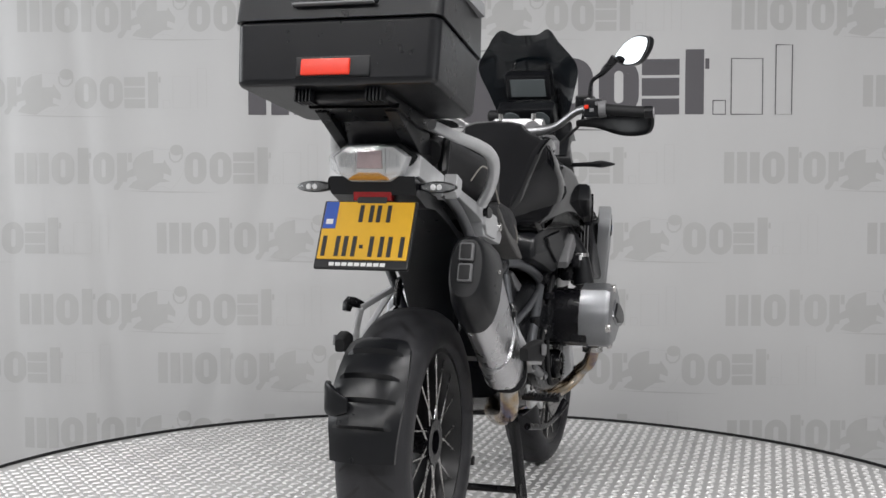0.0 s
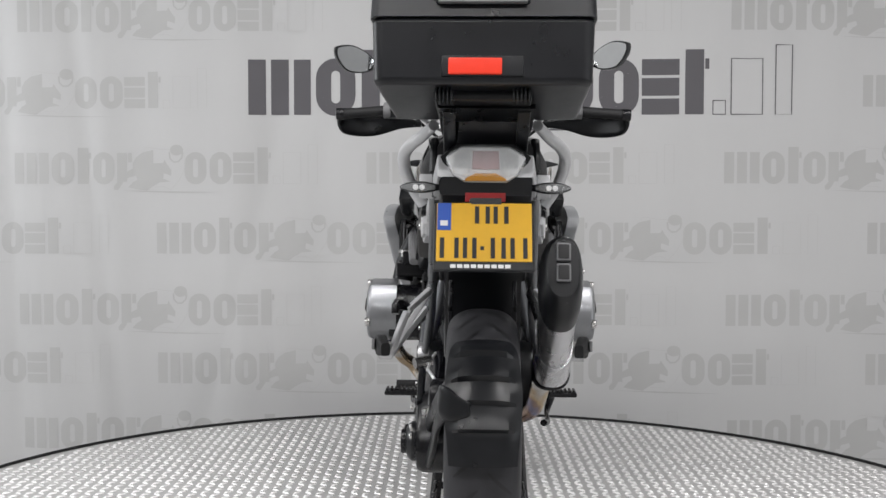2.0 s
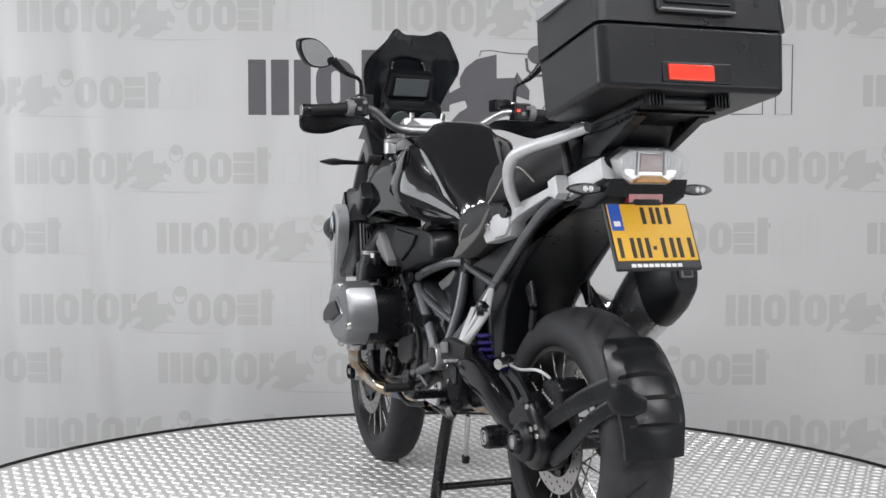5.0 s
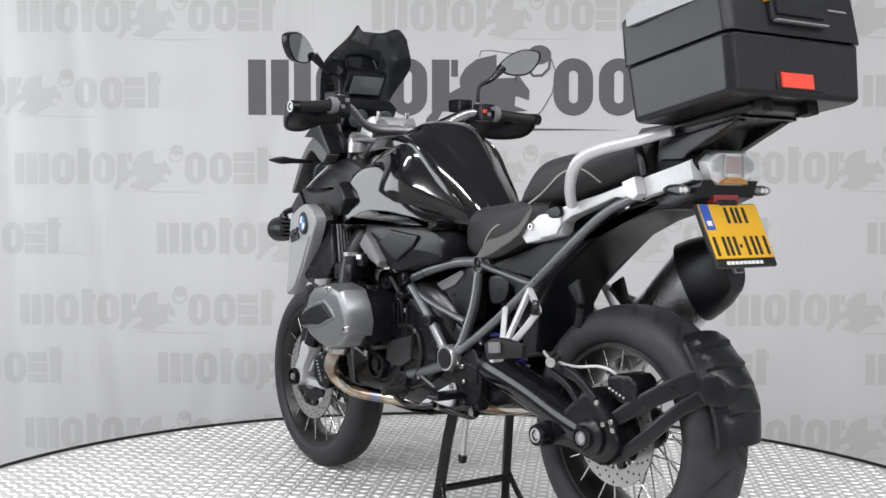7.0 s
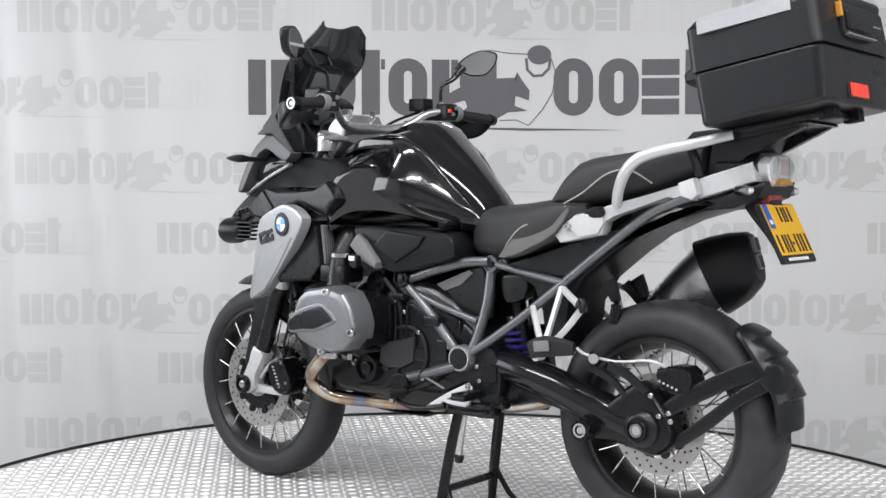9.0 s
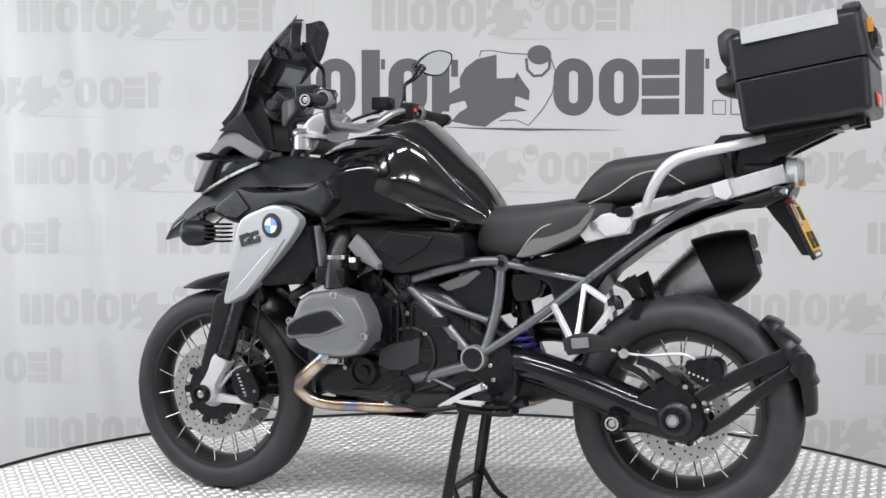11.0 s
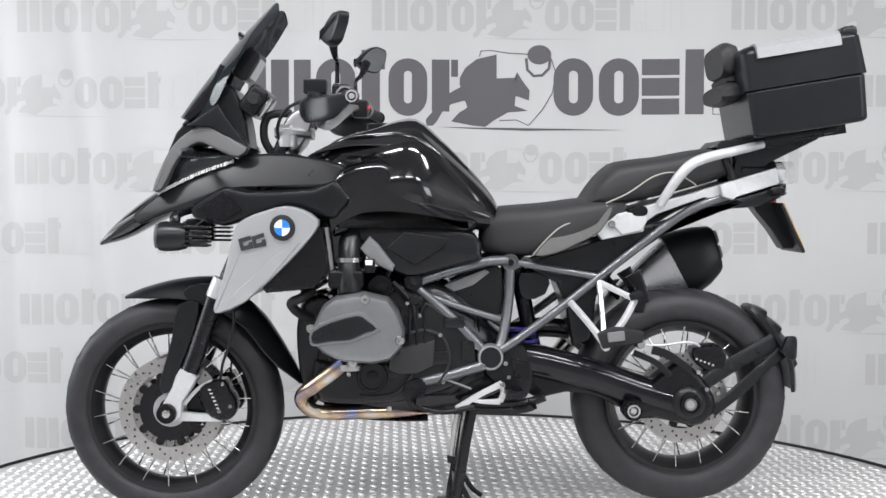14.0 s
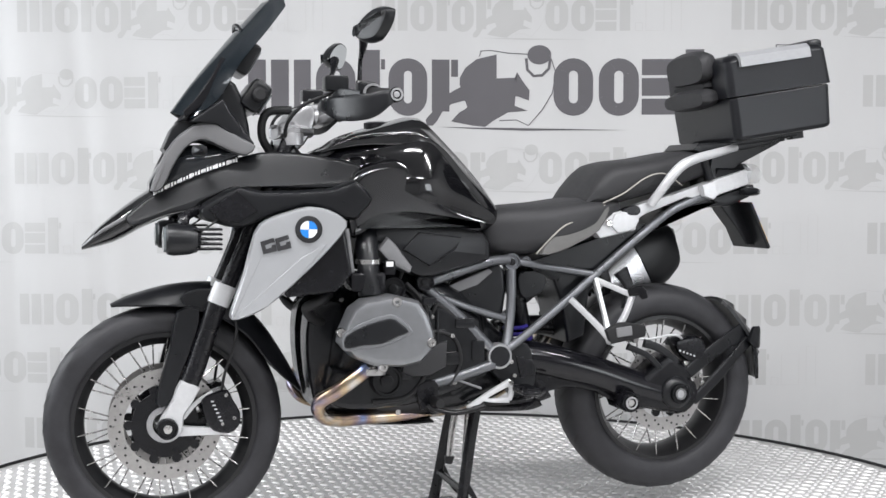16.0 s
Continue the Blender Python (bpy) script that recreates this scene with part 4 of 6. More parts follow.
both("mudguard_side", lambda b, s: slab(b, [(0.812, 0.676), (0.761, 0.700), (0.681, 0.689), (0.648, 0.635), (0.681, 0.610), (0.721, 0.635), (0.777, 0.640)], s * 0.066, s * 0.088, 2, 0.006), SATIN_BLACK)
both("brake_hose", lambda b, s: tube(b, along([(0.704, 0.391), (0.693, 0.465), (0.672, 0.530), (0.660, 0.595), (0.672, 0.660), (0.648, 0.758)], [s * v for v in (0.09, 0.1, 0.1, 0.1, 0.08, 0.05)]), 0.0042, 8), SOFT_RUBBER)
sub(moto, "fork_bridge", lambda b: body(b, [(0.44, 1.155), (0.50, 1.16), (0.54, 1.15)], [(0.44, 1.125), (0.54, 1.12)], [(0.44, 0.07), (0.49, 0.13), (0.54, 0.12)], n=10, power=3), BRUSHED, moto, "silver fork bridge")
both("fork_cap", lambda b, s: lathe(b, [(0.03, 0.0), (0.03, 0.035), (0.024, 0.045), (0.014, 0.05)], 20, "z", (0.505, s * 0.1, 1.10), loop=False), BRUSHED)
both("bar_riser", lambda b, s: tube(b, [(0.48, s * 0.055, 1.14), (0.455, s * 0.055, 1.18), (0.43, s * 0.055, 1.182)], [0.026, 0.022, 0.026], 16, 3), BRUSHED, "silver handlebar riser")
def bar_pt(s, y, x, z):
    return (x - 0.045 * y * (1 if s < 0 else -1) * 1.0 - 0.02, s * y, z)
BARS = [(0.0, 0.43, 1.172), (0.09, 0.427, 1.174), (0.15, 0.408, 1.190), (0.225, 0.37, 1.234), (0.30, 0.335, 1.234), (0.38, 0.315, 1.226), (0.45, 0.30, 1.22)]
sub(moto, "handlebar", lambda b: tube(b, [bar_pt(-1, *p) for p in BARS[::-1]] + [bar_pt(1, *p) for p in BARS[1:]], [0.010] * 3 + [0.012] * 2 + [0.016] * 3 + [0.012] * 2 + [0.010] * 3, 14, 6), BRUSHED, moto, "silver tapered handlebar")
for s in (1, -1):
    sub(moto, "grip", lambda b: tube(b, [bar_pt(s, *p) for p in BARS[4:]], [0.0175, 0.0165, 0.0175], 16, 4), SOFT_RUBBER, moto, "black rubber grip")
    e = bar_pt(s, 0.452, 0.30, 1.22)
    cap = ring_cap("bar_end", e, 0.0195, 0.013, MATT_BLACK, BRUSHED, moto, s, "bar end weight with silver ring")
    sub(moto, "end_ring", lambda b: lathe(b, [(0.0115, s * 0.0125), (0.0165, s * 0.0125), (0.0165, s * 0.0142), (0.0115, s * 0.0142)], 24, "y", e), BRUSHED, cap)
    a = bar_pt(s, 0.275, 0.345, 1.236)
    sw = sub(moto, "switch_box", lambda b: box(b, (-0.024, -0.03, -0.028), (0.026, 0.03, 0.03), 0.008, Matrix.Translation(a)), SATIN_BLACK, moto)
    for k, (dx, dz, mm) in enumerate(((-0.026, 0.014, GREY_PLASTIC), (-0.026, -0.006, GREY_PLASTIC), (-0.026, 0.004, RED if s < 0 else GREY_PLASTIC))):
        sub(moto, "switch", lambda b: box(b, (dx - 0.004, -0.022 + 0.017 * k, dz - 0.006), (dx + 0.004, -0.008 + 0.017 * k, dz + 0.006), 0.002, Matrix.Translation(a)), mm, sw)
    sub(moto, "clamp_ring", lambda b: lathe(b, [(0.020, -0.012), (0.026, -0.010), (0.026, 0.010), (0.020, 0.012)], 18, "y", bar_pt(s, 0.305, 0.333, 1.234)), GREY_PLASTIC, sw)
    sub(moto, "fluid_reservoir", lambda b: box(b, (-0.03, -0.028, -0.015), (0.035, 0.028, 0.028), 0.007, Matrix.Translation(bar_pt(s, 0.235, 0.42, 1.255))), SATIN_BLACK, moto, "black fluid reservoir")
    sub(moto, "lever", lambda b: tube(b, [bar_pt(s, 0.25, 0.385, 1.235), bar_pt(s, 0.31, 0.39, 1.225), bar_pt(s, 0.42, 0.375, 1.215)], [0.009, 0.008, 0.006], 8), MATT_BLACK, moto)
    sub(moto, "hand_guard", lambda b: strap(b, [bar_pt(s, 0.20, 0.46, 1.198), bar_pt(s, 0.27, 0.455, 1.200), bar_pt(s, 0.36, 0.425, 1.188), bar_pt(s, 0.435, 0.37, 1.190), bar_pt(s, 0.458, 0.33, 1.207), bar_pt(s, 0.455, 0.305, 1.216)],
        [0.02, 0.038, 0.066, 0.066, 0.045, 0.024], [0.012, 0.016, 0.018, 0.018, 0.014, 0.010]), SATIN_BLACK, moto, "black hand guard")
    sub(moto, "guard_shield", lambda b: strap(b, [bar_pt(s, 0.28, 0.44, 1.218), bar_pt(s, 0.34, 0.425, 1.228), bar_pt(s, 0.42, 0.385, 1.222)], [0.012, 0.026, 0.014], 0.007), SATIN_BLACK, moto)
# mirrors: housings with glass facing back
for s, c in ((1, (0.347, 0.406, 1.399)), (-1, (0.287, -0.396, 1.408))):
    base = Vector(bar_pt(s, 0.26, 0.36, 1.25))
    C = Vector(c)
    T = Matrix.Translation(C) @ pose(0, 0, 0, 0, -6 if s > 0 else 0, 24 if s > 0 else -36)
    out = [(0.068, 0.024), (0.058, 0.036), (0.015, 0.040), (-0.03, 0.020), (-0.062, -0.012), (-0.060, -0.022), (-0.02, -0.040), (0.03, -0.036), (0.060, -0.004)]
    def shell(b, d0, d1, f, ins):
        t = bmesh.new()
        slab(t, [(s * y * f * 1.12, z * f * 1.08) for y, z in out], d0, d1, k=4, inset=ins)
        me = bpy.data.meshes.new("scratch")
        for v in t.verts:
            v.co = T @ Vector((v.co.y, v.co.x, v.co.z))
        t.to_mesh(me)
        t.free()
        b.from_mesh(me)
        bpy.data.meshes.remove(me)
    mir = sub(moto, "mirror", lambda b: shell(b, -0.007, 0.024, 1.0, 0.024), SATIN_BLACK, moto, "black wing mirror")
    sub(moto, "mirror_glass", lambda b: shell(b, -0.007, -0.0105, 0.90, 0), MIRROR, mir, "mirror glass")
    inner = C + Vector((0.012, -s * 0.055, -0.018))
    sub(moto, "mirror_stem", lambda b: tube(b, [base, base + Vector((0.0, 0.0, 0.045)), base + Vector((0, s * 0.008, 0.075)), (base * 0.45 + inner * 0.55) + Vector((0, 0, 0.022)), inner], [0.0075, 0.006, 0.006, 0.009, 0.015], 10), MATT_BLACK, mir)
    sub(moto, "stem_nut", lambda b: rod(b, base + Vector((0, 0, -0.015)), base + Vector((0, 0, 0.02)), 0.011, 8), STEEL, mir)
both("clutch_hose", lambda b, s: tube(b, [bar_pt(s, 0.23, 0.42, 1.24), (0.50, s * 0.2, 1.20), (0.53, s * 0.12, 1.13), (0.47, s * 0.1, 1.06)], 0.005, 8), SOFT_RUBBER)
sub(moto, "cable_loom", lambda b: tube(b, [(0.50, 0.05, 1.20), (0.57, 0.04, 1.19), (0.58, 0.03, 1.12), (0.53, 0.03, 1.05)], 0.012, 10), SOFT_RUBBER, moto)

sub(moto, "bar_clamp", lambda b: slab(b, [(0.525, 1.094), (0.531, 1.133), (0.517, 1.176), (0.489, 1.206), (0.447, 1.216), (0.436, 1.175), (0.455, 1.126), (0.486, 1.088)], -0.085, 0.085, 2, 0.018), BRUSHED, moto, "silver cast handlebar clamp")
both("clamp_bolt", lambda b, s: rod(b, (0.45, s * 0.055, 1.20), (0.445, s * 0.055, 1.232), 0.008, 8), STEEL)
both("yoke_post", lambda b, s: lathe(b, [(0.022, 0.0), (0.024, 0.01), (0.018, 0.02), (0.018, 0.05), (0.03, 0.055), (0.03, 0.08), (0.02, 0.09)], 20, "z", (0.515, s * 0.09, 1.075), loop=False), BRUSHED)


# ---- engine ----
sub(moto, "engine_block", lambda b: body(b, [(0.446, 0.611), (0.357, 0.702), (0.193, 0.760), (0.028, 0.711), (-0.072, 0.611), (-0.148, 0.545)], [(0.445, 0.361), (0.355, 0.331), (0.190, 0.316), (0.025, 0.325), (-0.150, 0.394)],
    [(0.43, 0.11), (0.35, 0.15), (0.15, 0.165), (0.0, 0.145), (-0.14, 0.10)], n=14, power=4), ENGINE_BLACK, moto, "black cast engine block")
for s in (1, -1):
    barrel = sub(moto, "cylinder", lambda b: slab(b, [(0.380, 0.627), (0.341, 0.671), (0.216, 0.674), (0.174, 0.627), (0.168, 0.548), (0.199, 0.510), (0.324, 0.510), (0.372, 0.540)], s * 0.13, s * 0.285, 2, 0.004), MATT_BLACK, moto, "black cylinder barrel")
    head = sub(moto, "cylinder_head_cover", lambda b: slab(b, [(0.415, 0.568), (0.408, 0.605), (0.384, 0.660), (0.351, 0.684), (0.273, 0.697), (0.204, 0.681), (0.176, 0.641), (0.159, 0.592), (0.166, 0.549), (0.197, 0.515), (0.246, 0.504), (0.325, 0.509), (0.380, 0.531)], s * 0.262, s * 0.356, 1, 0.026), CAST_SILVER, moto, "cast silver cylinder head cover")
    sub(moto, "head_insert", lambda b: slab(b, [(0.410, 0.565), (0.407, 0.593), (0.356, 0.620), (0.288, 0.638), (0.263, 0.626), (0.235, 0.602), (0.265, 0.590), (0.308, 0.571), (0.356, 0.568), (0.394, 0.561)], s * 0.335, s * 0.366, 2, 0.008), SATIN_BLACK, head, "dark plastic insert")
    sub(moto, "insert_rim", lambda b: slab(b, [(0.415, 0.559), (0.412, 0.599), (0.359, 0.629), (0.287, 0.649), (0.254, 0.634), (0.223, 0.600), (0.262, 0.580), (0.305, 0.564), (0.356, 0.559), (0.395, 0.553)], s * 0.335, s * 0.360, 2, 0.006), CAST_SILVER, head)
    bolts(head, [(0.268, s * 0.345, 0.681), (0.172, s * 0.345, 0.57), (0.415, s * 0.33, 0.60), (0.30, s * 0.33, 0.505)], 0.014, 0.014)
    # intake: throttle body, clamps, sensor
    sub(moto, "intake_pipe", lambda b: tube(b, [(0.30, s * 0.13, 0.90), (0.315, s * 0.19, 0.84), (0.32, s * 0.235, 0.77), (0.315, s * 0.25, 0.69)], [0.034, 0.034, 0.03, 0.034], 18), SATIN_BLACK, moto, "black intake pipe")
    sub(moto, "hose_clamp", lambda b: lathe(b, [(0.033, -0.006), (0.036, -0.006), (0.036, 0.006), (0.033, 0.006)], 24, "z", (0.319, s * 0.229, 0.782)), STEEL, moto)
    sub(moto, "throttle_body", lambda b: box(b, (0.275, s * 0.20 - 0.025, 0.70), (0.375, s * 0.20 + 0.05 * (s > 0) + 0.02, 0.755), 0.012), MATT_BLACK, moto)
    sub(moto, "sensor_plug", lambda b: box(b, (0.245, s * 0.235 - 0.012, 0.745), (0.275, s * 0.235 + 0.012, 0.785), 0.004), MATT_BLACK, moto)
    sub(moto, "sensor_tag", lambda b: box(b, (0.252, s * 0.249 - 0.003, 0.768), (0.272, s * 0.249 + 0.003, 0.782), 0.001), WHITE, moto)
    ring_cap("engine_cap", (0.232, s * 0.165, 0.70), 0.036, 0.012, MATT_BLACK, ENGINE_BLACK, moto, s)
    ring_cap("frame_plug", (0.138, s * 0.16, 0.718), 0.027, 0.014, MATT_BLACK, ENGINE_BLACK, moto, s)
    sub(moto, "engine_side_cover", lambda b: slab(b, [(0.420, 0.490), (0.356, 0.473), (0.211, 0.476), (0.139, 0.619), (0.083, 0.651), (-0.015, 0.586), (-0.049, 0.488), (0.032, 0.407), (0.194, 0.367), (0.355, 0.360), (0.419, 0.393)], s * 0.10, s * 0.172, 2, 0.02), ENGINE_BLACK, moto)
    sub(moto, "front_engine_cover", lambda b: slab(b, [(0.469, 0.616), (0.445, 0.664), (0.373, 0.664), (0.356, 0.551), (0.372, 0.453), (0.420, 0.355), (0.452, 0.388), (0.472, 0.518)], s * 0.05, s * 0.15, 2, 0.02), ENGINE_BLACK, moto)
    for i, (px, pz, w, h) in enumerate(((0.10, 0.56, 0.05, 0.05), (0.02, 0.60, 0.06, 0.03), (0.06, 0.50, 0.06, 0.04), (0.20, 0.46, 0.05, 0.04), (-0.02, 0.52, 0.04, 0.06))):
        sub(moto, "engine_boss", lambda b: box(b, (px - w / 2, s * 0.165 - 0.014, pz - h / 2), (px + w / 2, s * 0.165 + 0.014, pz + h / 2), 0.006), ENGINE_BLACK, moto)
    bolts(moto, [(0.155, s * 0.172, 0.655), (0.32, s * 0.172, 0.45), (0.24, s * 0.174, 0.43), (0.12, s * 0.175, 0.62), (0.06, s * 0.18, 0.565), (0.19, s * 0.178, 0.555), (0.05, s * 0.172, 0.43), (0.375, s * 0.15, 0.67)], 0.007, 0.006)
    sub(moto, "oxygen_sensor", lambda b: lathe(b, [(0.004, -0.03), (0.009, -0.028), (0.009, -0.012), (0.005, -0.010), (0.005, 0.028), (0.003, 0.032)], 12, "z", (0.205, s * 0.128, 0.365), loop=False), STEEL, moto, "steel oxygen sensor")
    sub(moto, "drain_tag", lambda b: box(b, (0.325, s * 0.174 - 0.002, 0.458), (0.343, s * 0.174 + 0.002, 0.476), 0.001), BRUSHED, moto)
    # exhaust manifold
    sub(moto, "exhaust_header", lambda b: tube(b, along([(0.327, 0.497), (0.356, 0.473), (0.411, 0.430), (0.445, 0.402), (0.450, 0.376), (0.424, 0.346), (0.371, 0.334), (0.276, 0.332), (0.164, 0.332), (0.052, 0.338)], [s * v for v in (0.28, 0.275, 0.255, 0.225, 0.205, 0.175, 0.15, 0.12, 0.10, 0.07)]), [0.021] * 10, 18, 5), HEADER, moto, "heat-tinted steel exhaust header")
    sub(moto, "header_flange", lambda b: lathe(b, [(0.022, -0.008), (0.032, -0.008), (0.032, 0.008), (0.022, 0.008)], 20, "z", (0.312, s * 0.282, 0.487)), STEEL, moto)
    sub(moto, "oil_line", lambda b: tube(b, along([(0.150, 0.570), (0.099, 0.578), (0.050, 0.554), (0.033, 0.489), (0.065, 0.423)], s * 0.178), 0.005, 8), SOFT_RUBBER, moto)
    sub(moto, "wire_loom", lambda b: tube(b, along([(0.196, 0.716), (0.140, 0.651), (0.127, 0.554), (0.138, 0.456), (0.194, 0.392), (0.291, 0.384)], s * 0.176), 0.0065, 8), SOFT_RUBBER, moto)
    sub(moto, "coolant_hose", lambda b: tube(b, along([(0.420, 0.693), (0.451, 0.673), (0.483, 0.654), (0.459, 0.622), (0.419, 0.606)], [s * v for v in (0.2, 0.22, 0.2, 0.17, 0.13)]), 0.014, 12), SOFT_RUBBER, moto, "black coolant hose")
    # gaiter ribs by the gearbox
    for k in range(5):
        sub(moto, "gaiter_rib", lambda b: lathe(b, [(0.03, -0.003), (0.042, 0.0), (0.03, 0.003)], 18, "x", (-0.005 - 0.012 * k, s * 0.09, 0.585)), SOFT_RUBBER, moto)
sub(moto, "starter_cover", lambda b: slab(b, [(0.200, 0.523), (0.075, 0.551), (0.078, 0.477), (0.123, 0.453), (0.177, 0.451), (0.209, 0.465)], 0.12, 0.186, 1, 0.01), mat("dark_grey_cover", (0.028, 0.028, 0.03), 0.4, grain=0.1, bump=0.1), moto, "dark grey starter cover")
for s in (1, -1):
    c = [(0.253, 0.444)][0]
    ring_cap("alternator_cover", (c[0], s * 0.175, c[1]), 0.045, 0.02, ENGINE_BLACK, MATT_BLACK, moto, s)
    for k in range(4):
        sub(moto, "casting_rib", lambda b: box(b, (0.10 + 0.022 * k, s * 0.172 - 0.012, 0.535), (0.108 + 0.022 * k, s * 0.172 + 0.012, 0.64), 0.003), ENGINE_BLACK, moto)
    sub(moto, "wire_plug", lambda b: box(b, (0.11, s * 0.18 - 0.012, 0.655), (0.15, s * 0.18 + 0.012, 0.675), 0.004), MATT_BLACK, moto)
    sub(moto, "vacuum_hose", lambda b: tube(b, along([(0.197, 0.764), (0.213, 0.716), (0.173, 0.684), (0.124, 0.620), (0.100, 0.652), (0.051, 0.620)], s * 0.165), 0.006, 8), SOFT_RUBBER, moto)
    sub(moto, "header_bracket", lambda b: rod(b, (0.19, s * 0.165, 0.46), (0.185, s * 0.12, 0.345), 0.007, 8), STEEL, moto)
sub(moto, "skid_plate", lambda b: body(b, [(0.400, 0.345), (0.355, 0.322), (0.185, 0.308), (0.092, 0.310)], [(0.400, 0.332), (0.355, 0.312), (0.185, 0.301), (0.092, 0.302)], [(0.43, 0.06), (0.36, 0.11), (0.1, 0.11)], n=10, power=5), SATIN_BLACK, moto, "black skid plate")
# air box covers below the tank
both("side_cover", lambda b, s: slab(b, [(0.318, 0.836), (0.294, 0.873), (0.214, 0.902), (0.102, 0.885), (-0.036, 0.857), (-0.057, 0.801), (-0.048, 0.778), (0.036, 0.759), (0.125, 0.733), (0.173, 0.737), (0.213, 0.764), (0.278, 0.828)], s * 0.08, s * 0.188, 2, 0.022, crown=0.006, slope=(0.1, 0.1, 0.85, 0.0)), SATIN_BLACK, "dark satin side cover")
both("cover_facet", lambda b, s: slab(b, [(0.214, 0.813), (0.166, 0.861), (0.038, 0.846), (0.054, 0.814), (0.134, 0.765)], s * 0.15, s * 0.199, 1, 0.008, slope=(0.1, 0.1, 0.85, 0.0)), SATIN_BLACK)
both("air_scoop", lambda b, s: slab(b, [(0.289, 0.813), (0.262, 0.848), (0.240, 0.829), (0.190, 0.765), (0.198, 0.746), (0.254, 0.773)], s * 0.10, s * 0.214, 1, 0.012, slope=(0.1, 0.1, 0.85, 0.0)), GREY_PLASTIC, "grey scoop")
both("shroud_lower", lambda b, s: slab(b, [(0.402, 0.876), (0.358, 0.889), (0.294, 0.877), (0.302, 0.829), (0.313, 0.765), (0.373, 0.765), (0.389, 0.829)], s * 0.1, s * 0.205, 2, 0.015), GLOSS_BLACK)

# ---- frame ----
def ftube(name, px, ys, r, label=""):
    return [sub(moto, name, lambda b: tube(b, along(px, [s * v for v in ys]), r, 14, 4), FRAME_GREY, moto, label) for s in (1, -1)]


ftube("frame_tube", [(0.133, 0.700), (0.031, 0.616), (-0.079, 0.504)], (0.15, 0.158, 0.165), 0.0145, "grey steel frame tube")
ftube("frame_tube", [(0.133, 0.713), (0.031, 0.746), (-0.067, 0.772), (-0.133, 0.776)], (0.15, 0.145, 0.125, 0.105), 0.0145)
ftube("frame_tube", [(-0.143, 0.746), (-0.138, 0.647), (-0.119, 0.548), (-0.100, 0.507)], (0.105, 0.12, 0.145, 0.16), 0.0145)
ftube("frame_tube", [(0.110, 0.681), (-0.001, 0.640), (-0.114, 0.606)], (0.15, 0.145, 0.13), 0.010)
ftube("subframe_rail", [(-0.103, 0.519), (-0.136, 0.532), (-0.268, 0.626), (-0.400, 0.730), (-0.516, 0.822), (-0.633, 0.909), (-0.700, 0.944), (-0.785, 0.973)], (0.16, 0.155, 0.14, 0.13, 0.125, 0.12, 0.118, 0.115), 0.0125, "grey rear subframe rail")
ftube("subframe_strut", [(-0.168, 0.769), (-0.285, 0.749), (-0.402, 0.731)], (0.11, 0.12, 0.13), 0.0105)
ftube("footrest_bar", [(-0.070, 0.479), (0.031, 0.448), (0.121, 0.425)], (0.17, 0.168, 0.165), 0.015)
